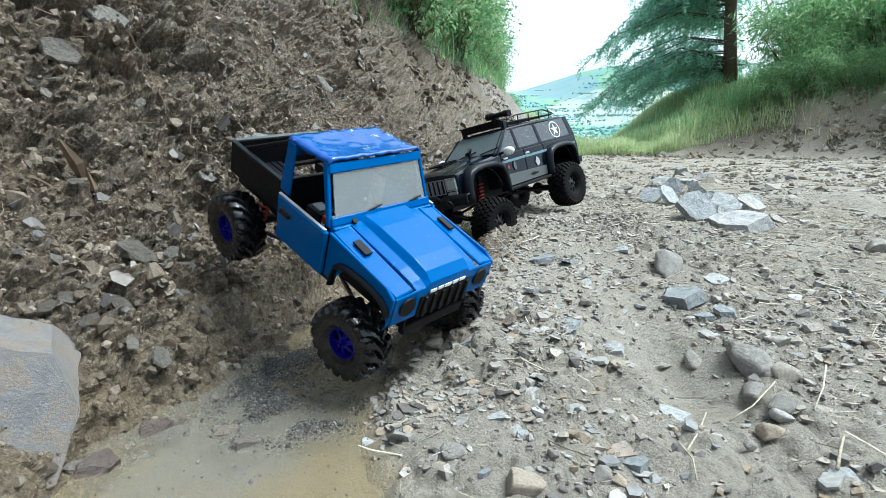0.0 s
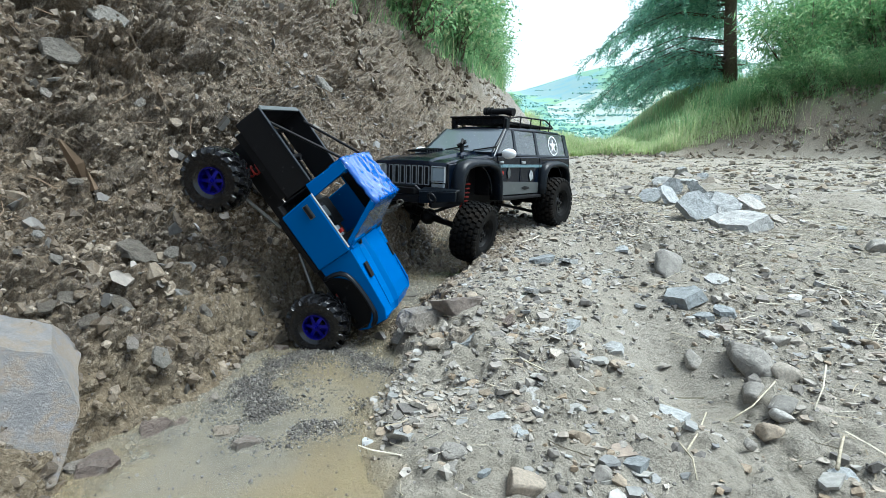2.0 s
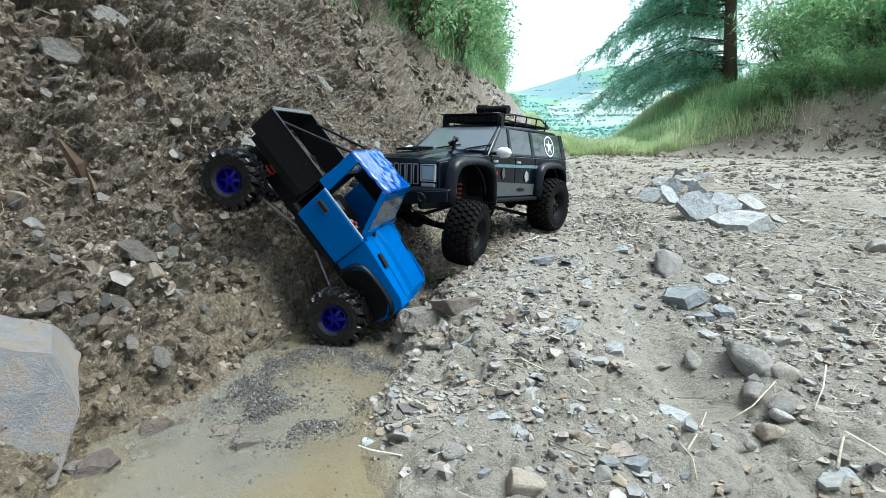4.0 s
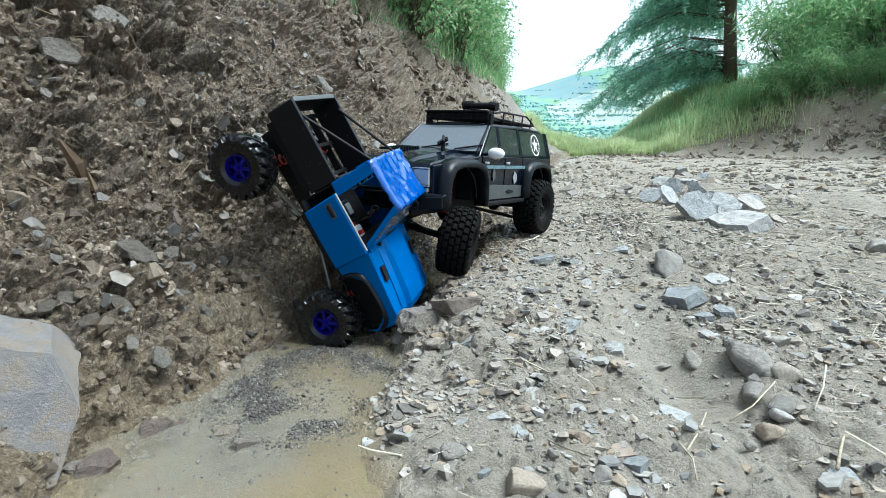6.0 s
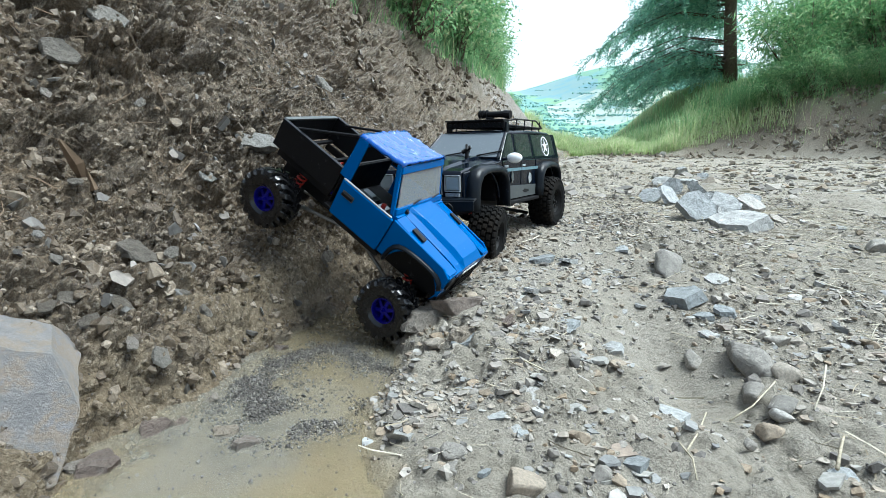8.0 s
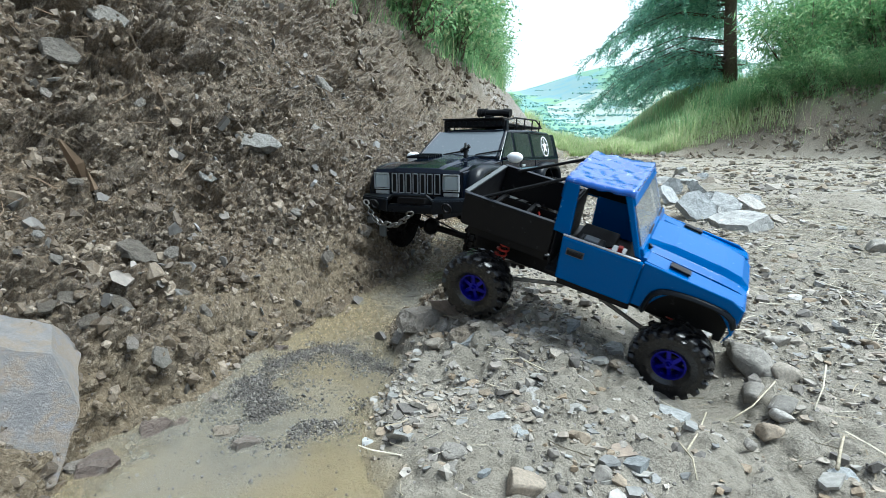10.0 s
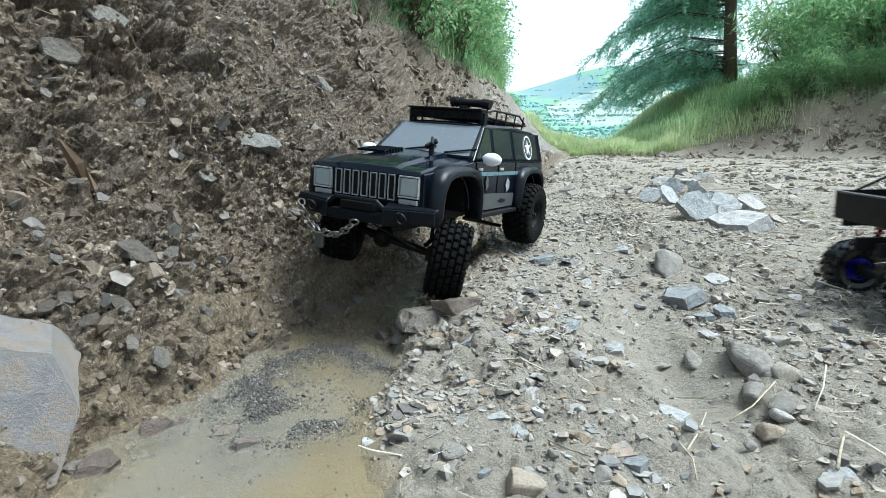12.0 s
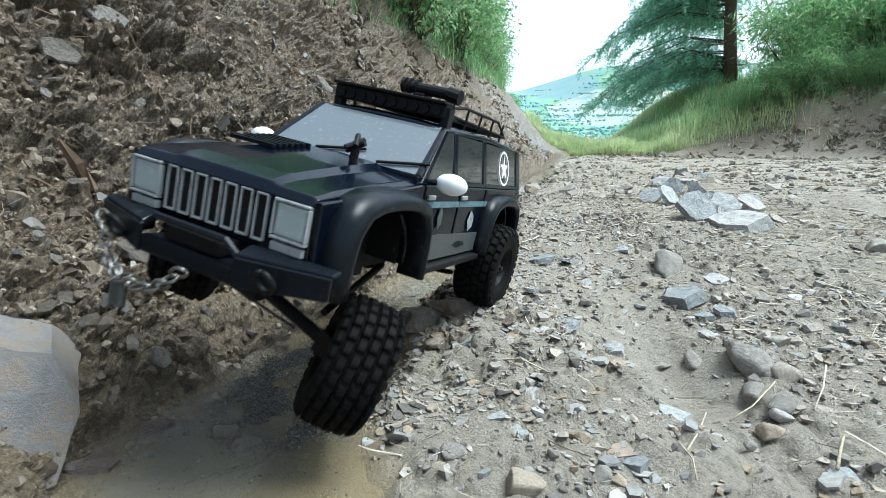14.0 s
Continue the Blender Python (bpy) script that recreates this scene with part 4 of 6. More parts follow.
gritty = (gritty + track_lumps * (1 - 0.7 * rut_m)) * (1 - 0.75 * silt_m) * (1 + 2.0 * smooth(2, 5, GY))
flats = 0.011 * (vnoise(GX, GY, 0 * GX, 0.09, 41) * 0.6 + vnoise(GX, GY, 0 * GX, 0.035, 42) * 0.4) * silt_m
wall_amp = (0.45 + 0.55 * smooth(0.0, 0.09, D)) * (1 - 0.2 * clay_m)
disp = (rough_bank * wall_amp + ledge) * bank_m * (0.35 + 0.65 * smooth(-0.04, 0.0, D)) + gritty * (1 - bank_m) * near + flats + 0.07 * vnoise(GX, GY, GZ, 0.25, 8) * scarp
CO = np.stack([GX + NX * disp, GY + NY * disp, GZ + NZ * disp], -1)


def ground_sheet():
    ny, nx = GX.shape
    i = np.arange((ny - 1) * nx).reshape(ny - 1, nx)[:, :-1].ravel()
    faces = np.stack([i, i + 1, i + nx + 1, i + nx], 1)
    me = bpy.data.meshes.new("ground")
    me.vertices.add(nx * ny)
    me.vertices.foreach_set("co", CO.reshape(-1).astype(np.float32))
    me.loops.add(faces.size)
    me.loops.foreach_set("vertex_index", faces.reshape(-1).astype(np.int32))
    me.polygons.add(len(faces))
    me.polygons.foreach_set("loop_start", (np.arange(len(faces)) * 4).astype(np.int32))
    me.polygons.foreach_set("loop_total", np.full(len(faces), 4, np.int32))
    me.update(calc_edges=True)
    for name, v in (("bank", np.maximum(bank_m, 0.75 * scarp)), ("silt", np.maximum(silt_m, 0.2 * clay_m)), ("turf", turf_m), ("hazed_field", field_m), ("wet", wet_m)):
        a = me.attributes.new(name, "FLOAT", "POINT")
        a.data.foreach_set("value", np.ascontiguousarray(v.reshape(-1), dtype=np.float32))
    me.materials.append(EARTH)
    crumbly = ((bank_m > 0.3) & (GX > -1.4) & (GY < 4))[:-1, :-1].ravel()
    me.polygons.foreach_set("use_smooth", ~crumbly)
    return tagged(new("ground", me), "rutted stony dirt track below a crumbling brown earth bank", "ground", kind="structure")


ground_sheet()


def water_sheet(name, x0, x1, y0, y1, label):
    bm = bmesh.new()
    bmesh.ops.create_grid(bm, x_segments=40, y_segments=90, size=0.5, matrix=Matrix.Translation(((x0 + x1) / 2, (y0 + y1) / 2, 0)) @ Matrix.Diagonal((x1 - x0, y1 - y0, 1, 1)))
    for v in bm.verts:
        y = v.co.y
        v.co.z = float(stream_level(y)) + 0.026 * float(smooth(1.9, 2.5, y)) + 0.0007 * noise.noise(v.co * 30) + 0.0012 * float(smooth(0.9, 1.2, y)) * noise.noise(v.co * 70)
    far = [v for v in bm.verts if v.co.y > 2.2 and not -0.16 < foot_x(v.co.y) - v.co.x < 0.06]
    bmesh.ops.delete(bm, geom=far, context="VERTS")
    ob = new(name, mesh_of(name, bm, WATER, True))
    return tagged(ob, label, "water", kind="structure")


water_sheet("water", -0.45, 0.22, 0.33, 2.2, "brown muddy puddle fed by a trickle along the bank")
water_sheet("water", 0.1, 1.0, 2.2, 4.4, "pale trickle of water far along the bank foot")

# ---- scattered stones, clods, straw ----
rng = np.random.default_rng(7)


def hull(seed, n, flat=1.0, sharp=0.5):
    """A broken stone: the hull of points on a squashed ball."""
    r = np.random.default_rng(seed)
    p = r.normal(size=(n, 3))
    p /= np.linalg.norm(p, axis=1)[:, None]
    p = np.sign(p) * np.abs(p) ** sharp
    p *= r.uniform(0.75, 1.05, (n, 1)) * np.array([1, r.uniform(0.55, 0.9), flat])
    bm = bmesh.new()
    for q in p:
        bm.verts.new(q)
    h = bmesh.ops.convex_hull(bm, input=bm.verts[:])
    bmesh.ops.delete(bm, geom=[g for g in h["geom_interior"] if isinstance(g, bmesh.types.BMVert)], context="VERTS")
    loose = [v for v in bm.verts if not v.link_faces]
    bmesh.ops.delete(bm, geom=loose, context="VERTS")
    return bm


def split_block(seed, flat, cuts=7):
    """A flake of slate or a broken block: a box cut by upright and slanting planes."""
    r = random.Random(seed)
    bm = bmesh.new()
    bmesh.ops.create_cube(bm, size=2, matrix=Matrix.Diagonal((1.0, r.uniform(0.6, 0.95), flat, 1)))
    for k in range(cuts):
        a = math.tau * (k + r.uniform(-0.4, 0.4)) / cuts
        no = Vector((math.cos(a), math.sin(a), r.uniform(-0.5, 0.5)))
        co = Vector((math.cos(a) * r.uniform(0.6, 0.95), math.sin(a) * r.uniform(0.45, 0.8), 0))
        bmesh.ops.bisect_plane(bm, geom=bm.verts[:] + bm.edges[:] + bm.faces[:], plane_co=co, plane_no=no, clear_outer=True)
        bmesh.ops.holes_fill(bm, edges=[e for e in bm.edges if e.is_boundary], sides=0)
    for sgn in (1, -1):
        no = Vector((r.gauss(0, 0.18), r.gauss(0, 0.18), sgn))
        bmesh.ops.bisect_plane(bm, geom=bm.verts[:] + bm.edges[:] + bm.faces[:], plane_co=(0, 0, sgn * flat * 0.8), plane_no=no, clear_outer=True)
        bmesh.ops.holes_fill(bm, edges=[e for e in bm.edges if e.is_boundary], sides=0)
    bmesh.ops.recalc_face_normals(bm, faces=bm.faces[:])
    return bm


def roughen(bm, longest, amount, seed):
    """Finer mesh with a broken, slightly uneven surface."""
    bmesh.ops.triangulate(bm, faces=bm.faces[:])
    for k in range(5):
        wide = [e for e in bm.edges if e.calc_length() > longest]
        if not wide:
            break
        bmesh.ops.subdivide_edges(bm, edges=wide, cuts=1)
        bmesh.ops.triangulate(bm, faces=bm.faces[:])
    off = Vector((seed * 1.7, 3.1, 0))
    for v in bm.verts:
        c = v.co + off
        v.co += amount * (noise.noise_vector(c * 2.2) + 0.5 * noise.noise_vector(c * 6))
    return bm


def arrays(bm):
    bmesh.ops.triangulate(bm, faces=bm.faces[:])
    bm.verts.index_update()
    v = np.array([q.co for q in bm.verts])
    f = np.array([[q.index for q in fc.verts] for fc in bm.faces])
    bm.free()
    return v, f


def turns(n, flatness):
    """Random turns; flatness 1 keeps pieces lying flat."""
    a = rng.uniform(0, math.tau, n)
    t = rng.normal(0, 1, (n, 2)) * (1 - flatness)
    out = np.zeros((n, 3, 3))
    for i in range(n):
        out[i] = np.array((Matrix.Rotation(t[i, 0], 3, "X") @ Matrix.Rotation(t[i, 1], 3, "Y") @ Matrix.Rotation(a[i], 3, "Z")))
    return out


def scatter(name, pieces, places, sizes, rot, material, label, category, sink=0.25, parent=None):
    """One mesh of many small pieces that nobody could count."""
    V, F, base = [], [], 0
    pick = rng.integers(0, len(pieces), len(places))
    for i, p in enumerate(places):
        v, f = pieces[pick[i]]
        q = (v * sizes[i]) @ rot[i].T + p
        V.append(q)
        F.append(f + base)
        base += len(v)
    me = bpy.data.meshes.new(name)
    me.from_pydata(np.concatenate(V).tolist(), [], np.concatenate(F).tolist())
    me.materials.append(material)
    return tagged(new(name, me), label, category, kind="stuff")


def choose(mask, n):
    """Random grid points, likelier where the mask is high, in the finely built stretch."""
    w = (mask * (GX > -1.0) * (GX < 1.15) * (GY > 0.33) * (GY < 2.1)).ravel()
    idx = rng.choice(w.size, n, p=w / w.sum())
    p = CO.reshape(-1, 3)[idx].copy()
    p[:, :2] += rng.uniform(-0.004, 0.004, (n, 2))
    nn = np.stack([NX.ravel()[idx], NY.ravel()[idx], NZ.ravel()[idx]], 1)
    return p, nn


chips = [arrays(split_block(100 + i, 0.16 + 0.03 * (i % 5), 5 + i % 3)) for i in range(14)]
lumps = [arrays(hull(200 + i, 14, 0.75, 0.95)) for i in range(10)]
open_road = (1 - bank_m) * (1 - silt_m)
rubble = open_road * (0.12 + 0.9 * smooth(0.0, 0.5, vnoise(GX, GY, 0 * GX, 0.14, 21)) + 0.8 * np.exp(-((GX - 0.13) / 0.14) ** 2 - ((GY - 0.85) / 0.3) ** 2) + 0.4 * np.exp(-((GX - 0.55) / 0.2) ** 2))
rubble = rubble * (1 - 0.85 * rut_m)

n = 16000
p, nn = choose(rubble, n)
sz = np.clip(rng.lognormal(math.log(0.0029), 0.6, n), 0.001, 0.014)
scatter("pebbles", chips + lumps, p + nn * (sz * 0.05)[:, None], sz, turns(n, 0.75), PEBBLE, "small grey and brown pebbles strewn over the track", "pebbles")
n = 1700
p, nn = choose(rubble, n)
sz = np.clip(rng.lognormal(math.log(0.006), 0.4, n), 0.004, 0.018)
scatter("slate_chips", chips, p + nn * (sz * 0.03)[:, None], sz, turns(n, 0.82), SLATE, "flat grey slate chips strewn over the track", "stones")
n = 32000
p, nn = choose(bank_m * (1 - smooth(0.75, 0.95, D)) * (1 + 1.0 * (D < 0.25)) * (1 - 0.4 * clay_m), n)
sz = np.clip(rng.lognormal(math.log(0.0033), 0.6, n), 0.0012, 0.018)
scatter("clods", lumps, p - nn * (sz * 0.2)[:, None], sz, turns(n, 0.2), CLOD, "crumbled brown clods of earth on the bank", "earth")
n = 700
p, nn = choose(bank_m * (1 - smooth(0.75, 0.95, D)), n)
sz = np.clip(rng.lognormal(math.log(0.007), 0.5, n), 0.003, 0.02)
scatter("bank_chips", chips, p + nn * (sz * 0.3)[:, None], sz, turns(n, 0.1), BANKSTONE, "grey stone flakes stuck in the earth bank", "stones")
arc_r = np.hypot(GX + 0.165, (GY - 0.66) / 1.25)
arc = np.exp(-((arc_r - 0.085) / 0.021) ** 2) * smooth(-0.07, 0.03, -(GX + 0.165) + 0.5 * np.abs(GY - 0.66)) + 1.3 * np.exp(-((GX + 0.075) / 0.022) ** 2 - ((GY - 0.69) / 0.024) ** 2) + 0.8 * np.exp(-((GX + 0.215) / 0.035) ** 2 - ((GY - 0.61) / 0.06) ** 2)
isle = silt_m * (0.006 + arc * smooth(-0.5, 0.2, vnoise(GX, GY, 0 * GX, 0.03, 51))) * (GY > 0.42)
n = 15000
p, nn = choose(isle, n)
sz = np.clip(rng.lognormal(math.log(0.0012), 0.4, n), 0.0006, 0.0035)
p[:, 2] = np.maximum(p[:, 2], stream_level(p[:, 1]) - 0.0004 + rng.uniform(-0.0012, 0.0012, n))
scatter("puddle_gravel", lumps, p, sz, turns(n, 0.2), GRAVEL, "dark wet gravel breaking the surface of the puddle", "gravel")


def strip(seed, seg=4):
    """A thin bent stalk of unit length."""
    r = np.random.default_rng(seed)
    pts = np.cumsum(np.concatenate([[[-0.5, 0, 0]], np.stack([np.full(seg, 1 / seg), r.normal(0, 0.028, seg), r.normal(0, 0.012, seg)], 1)]), 0)
    return arrays(pipe(pts.tolist(), 0.012, 3))


stalks = [strip(i) for i in range(8)]
n = 8500
p, nn = choose(open_road * (0.15 + smooth(0.3, 0.7, GX) + 0.5 * smooth(1.0, 1.6, GY)), n)
sz = np.clip(rng.lognormal(math.log(0.022), 0.55, n), 0.006, 0.08)
scatter("straw_litter", stalks, p + nn * 0.0018, sz, turns(n, 0.9), STRAW, "dry straw and stalks lying on the track", "straw")
n = 2200
p, nn = choose(bank_m * smooth(0.1, 0.35, D) * (1 - smooth(0.8, 1.0, D)), n)
sz = np.clip(rng.lognormal(math.log(0.032), 0.5, n), 0.01, 0.075)
rt = np.array([np.array(Vector(nn[i]).to_track_quat("Z", "X").to_matrix() @ Matrix.Rotation(rng.normal(1.2, 0.6), 3, "Z")) for i in range(n)])
scatter("bank_roots", stalks, p + nn * 0.003, sz, rt, ROOT, "fine dark roots and stalks hanging in the bank", "roots")
n = 2600
fy = 2.2 + 3.2 * rng.uniform(0, 1, n) ** 1.6
fd = rng.uniform(0.02, 0.75, n)
fx = foot_x(fy) - fd
sz = np.clip(rng.lognormal(math.log(0.012), 0.5, n), 0.005, 0.045)
scatter("far_bank_clods", lumps + chips, np.stack([fx, fy, ground_height(fx, fy)], 1), sz, turns(n, 0.2), CLOD, "brown clods on the far part of the bank", "earth")
# stones and clods on the far stretch of the track
n = 11000
fx, fy = rng.uniform(0, 1, n), rng.uniform(2.0, 8.0, n)
fx = foot_x(fy) + fx * (1.2 + 0.55 * fy)
fz = ground_height(fx, fy)
sz = np.clip(rng.lognormal(math.log(0.0085), 0.6, n), 0.003, 0.05)
scatter("far_rubble", chips + lumps, np.stack([fx, fy, fz + sz * 0.1], 1), sz, turns(n, 0.75), PEBBLE, "grey and brown stone rubble far along the track", "stones")
n = 1400
fx, fy = rng.uniform(1.1, 2.8, n), rng.uniform(1.1, 2.6, n)
sz = np.clip(rng.lognormal(math.log(0.007), 0.5, n), 0.003, 0.03)
scatter("side_rubble", chips + lumps, np.stack([fx, fy, ground_height(fx, fy)], 1), sz, turns(n, 0.75), PEBBLE, "stones scattered beside the track", "stones")
n = 2200
fy = rng.uniform(1.9, 7.0, n)
fx = foot_x(fy) + 0.3 + rng.uniform(0, 1, n) * (0.9 + 0.5 * fy)
sz = np.clip(rng.lognormal(math.log(0.045), 0.5, n), 0.02, 0.13)
scatter("far_straw", stalks, np.stack([fx, fy, ground_height(fx, fy) + 0.012], 1), sz, turns(n, 0.92), STRAW, "dry straw strewn far along the track", "straw")
n = 9000
fx = rng.uniform(2.0, 6.0, n)
fy = 8.4 - 0.67 * fx + rng.uniform(-0.3, 0.85, n)
sz = np.clip(rng.lognormal(math.log(0.012), 0.65, n), 0.005, 0.06)
scatter("scarp_clods", lumps + chips, np.stack([fx, fy, ground_height(fx, fy) + sz * 0.1], 1), sz, turns(n, 0.2), SCARP, "earth clods and stones on the low bank", "earth")

# ---- stones that stand out, each a thing ----
STONE_SLATE = varied("split_slate", [(0.0, (0.224, 0.237, 0.237)), (0.4, (0.344, 0.353, 0.344)), (0.7, (0.361, 0.353, 0.331)), (0.85, (0.31, 0.258, 0.198)), (1.0, (0.387, 0.396, 0.387))], 0.5, 4.5, 0.4, 0.05)
STONE_ROUND = varied("field_stone", [(0.0, (0.187, 0.173, 0.151)), (0.4, (0.274, 0.252, 0.22)), (0.7, (0.331, 0.306, 0.263)), (0.85, (0.288, 0.223, 0.151)), (1.0, (0.389, 0.374, 0.346))], 0.6, 4.0, 0.4, 0.05)
STONE_MUD = varied("mud_smeared_slate", [(0.0, (0.15, 0.13, 0.105)), (0.4, (0.24, 0.22, 0.19)), (0.7, (0.3, 0.29, 0.265)), (0.85, (0.2, 0.155, 0.11)), (1.0, (0.38, 0.375, 0.36))], 0.42, 5, 0.7, 0.06)
STONE_WET = varied("wet_brown_stone", [(0.0, (0.12, 0.1, 0.088)), (0.4, (0.2, 0.155, 0.125)), (0.7, (0.26, 0.235, 0.205)), (1.0, (0.3, 0.24, 0.165))], 0.28, 5, 0.6, 0.06)
stone_meshes = {}
for i in range(6):
    stone_meshes["slab", i] = mesh_of("stone", roughen(split_block(350 + i, 0.26, 5 + i % 3), 0.3, 0.05, i), STONE_SLATE)
    stone_meshes["mud", i] = mesh_of("stone", roughen(split_block(380 + i, 0.22, 5 + i % 3), 0.25, 0.09, i), STONE_MUD)
    stone_meshes["wet", i] = mesh_of("stone", roughen(split_block(420 + i, 0.42, 6), 0.25, 0.09, i), STONE_WET)
    bm = bmesh.new()
    bmesh.ops.create_icosphere(bm, subdivisions=3, radius=1)
    for v in bm.verts:
        k = v.co + Vector((i * 3.1, 0, 0))
        v.co *= 1 + 0.28 * noise.noise(k * 0.9) + 0.12 * noise.noise(k * 2.2) + 0.03 * noise.noise(k * 7)
    cut_rng = random.Random(70 + i)
    for j in range(9):
        axis = Vector((cut_rng.gauss(0, 1), cut_rng.gauss(0, 1), cut_rng.gauss(0, 1))).normalized()
        reach = cut_rng.uniform(0.5, 0.75)
        for v in bm.verts:
            v.co -= axis * max(v.co.dot(axis) - reach, 0) * 0.97
    for v in bm.verts:
        v.co = Vector((v.co.x * 1.3, v.co.y * (0.9 + 0.05 * i), v.co.z * 0.85))
    stone_meshes["cobble", i] = mesh_of("stone", bm, STONE_ROUND, True)


def stone(x, y, size, kind="slab", lift=0.3, tip=(0, 0), turn=None, label="grey slate stone lying on the track", group="loose stones", z=None):
    ob = new("stone", stone_meshes[kind, rng.integers(0, 6)])
    t = rng.uniform(0, 360) if turn is None else turn
    zz = float(ground_height(x, y)) + size * lift * 0.5 if z is None else z
    ob.matrix_basis = pose(x, y, zz, tip[0], tip[1], t) @ Matrix.Diagonal((size, size, size, 1))
    return tagged(ob, label, "stone", group)


for x, y, s in ((0.733, 1.352, 0.0746), (0.175, 0.727, 0.0206), (0.410, 0.893, 0.0409), (0.500, 0.958, 0.0267), (0.450, 0.837, 0.0209), (0.411, 0.820, 0.0178), (0.393, 0.762, 0.0167), (0.129, 0.531, 0.0125), (0.102, 0.550, 0.0154), (0.071, 0.499, 0.0113), (0.081, 0.489, 0.0125), (0.059, 0.522, 0.0162), (0.177, 0.451, 0.0155), (0.257, 0.561, 0.0221), (0.283, 0.523, 0.0149), (0.360, 0.441, 0.0153), (0.197, 1.049, 0.0346), (0.250, 1.063, 0.0226), (0.381, 1.138, 0.0217), (0.027, 0.685, 0.0225), (0.141, 0.839, 0.0163), (0.182, 0.644, 0.0142), (0.236, 0.713, 0.0196), (0.193, 0.631, 0.0161), (0.038, 0.439, 0.0076), (-0.008, 0.476, 0.0044)):
    stone(x, y, s, 'slab', 0.25, (rng.normal(0, 8), rng.normal(0, 8)), None, 'flat grey slate slab lying on the track', 'slates on the track')
for x, y, s in ((0.432, 1.021, 0.0382), (0.402, 0.671, 0.0327), (0.430, 0.639, 0.0170), (0.386, 0.572, 0.0161), (0.472, 0.728, 0.0160), (0.375, 0.614, 0.0158), (0.349, 0.533, 0.0133), (0.011, 0.467, 0.0134), (0.007, 0.442, 0.0092), (0.069, 0.420, 0.0151), (0.026, 0.506, 0.0063), (0.921, 1.126, 0.0299), (0.378, 0.557, 0.0113), (0.137, 0.429, 0.0109), (0.321, 0.516, 0.0071), (0.353, 0.725, 0.0160), (-0.036, 0.458, 0.0058), (0.133, 0.693, 0.0106), (0.068, 0.678, 0.0111)):
    stone(x, y, s, 'cobble', 0.5, (rng.normal(0, 12), rng.normal(0, 12)), None, 'rounded grey-brown cobble half sunk in the track', 'cobbles on the track')


def bank_stone(x, y, size, k):
    """A stone bedded flat against the slope of the bank."""
    e = 0.02
    n = Vector((float(ground_height(x - e, y) - ground_height(x + e, y)) / (2 * e), float(ground_height(x, y - e) - ground_height(x, y + e)) / (2 * e), 1)).normalized()
    ob = new("stone", stone_meshes["mud", k % 6])
    tilt = (n + Vector((rng.normal(0, 0.2), rng.normal(0, 0.2), 0.15))).normalized()
    at = Vector((x, y, float(ground_height(x, y)))) + n * (0.01 + size * 0.1)
    ob.matrix_basis = Matrix.Translation(at) @ tilt.to_track_quat("Z", "X").to_matrix().to_4x4() @ pose(0, 0, 0, 0, 0, rng.uniform(0, 360)) @ Matrix.Diagonal((size, size, size, 1))
    tagged(ob, "mud-smeared grey stone stuck in the earth bank", "stone", "stones in the bank")


for k, (x, y, s) in enumerate(((-0.578, 0.852, 0.0296), (-0.552, 0.947, 0.032), (-0.550, 1.440, 0.04), (-0.379, 1.760, 0.036), (-0.404, 1.172, 0.0226), (-0.357, 1.043, 0.044), (-0.304, 1.289, 0.0311), (-0.398, 0.919, 0.0152), (-0.406, 0.701, 0.0328), (-0.453, 1.036, 0.0125), (-0.429, 0.790, 0.0149), (-0.378, 0.607, 0.0198), (-0.416, 0.576, 0.0112), (-0.426, 0.556, 0.0108), (-0.328, 0.703, 0.0137), (-0.336, 0.598, 0.0145), (-0.392, 0.568, 0.0124), (-0.354, 0.576, 0.0114), (-0.350, 0.698, 0.0083), (-0.446, 0.607, 0.0091), (-0.474, 0.620, 0.0079), (-0.562, 0.789, 0.0095), (-0.214, 0.958, 0.0164), (-0.497, 0.914, 0.0111), (-0.435, 1.419, 0.0172), (-0.386, 0.751, 0.0112), (-0.506, 0.747, 0.0124), (-0.271, 0.977, 0.0123), (-0.235, 1.227, 0.0179))):
    bank_stone(x, y, s, k)
for x, y, s in ((0.878, 1.846, 0.0674), (0.909, 1.775, 0.0556), (0.932, 1.649, 0.0448), (0.888, 2.103, 0.0503), (0.995, 2.487, 0.0516), (1.104, 2.471, 0.0563), (1.401, 3.224, 0.0499), (1.361, 2.855, 0.0384), (0.825, 2.111, 0.0329), (0.857, 1.381, 0.0247), (0.743, 1.473, 0.0309)):
    stone(x, y, s, 'slab', 0.7, (rng.normal(0, 35), rng.normal(0, 35)), None, 'broken grey slate in a heap on the track', 'stone pile')
for x, y, s in ((-0.315, 0.543, 0.0198), (-0.292, 0.554, 0.0114), (-0.333, 0.474, 0.026), (-0.351, 0.467, 0.0118), (-0.236, 0.537, 0.0164), (-0.204, 0.516, 0.0187), (-0.283, 0.614, 0.0132), (-0.246, 0.784, 0.0150), (-0.232, 0.873, 0.0132), (-0.160, 1.06, 0.0232)):
    stone(x, y, s, 'wet', 0.5, (rng.normal(0, 12), rng.normal(0, 12)), None, 'wet dark stone at the edge of the puddle', 'puddle stones', float(max(ground_height(x, y), stream_level(y) - 0.004)) + 0.1 * s)
for x, y, s, t in ((0.022, 0.777, 0.0371, -12), (-0.033, 0.770, 0.0386, 8), (0.031, 0.692, 0.0239, 20), (0.090, 0.710, 0.0139, 50)):
    stone(x, y, s, 'wet', 0.55, (rng.normal(0, 6), rng.normal(0, 6)), t, 'wet reddish brown rock on the rubble ridge', 'rocks on the ridge')
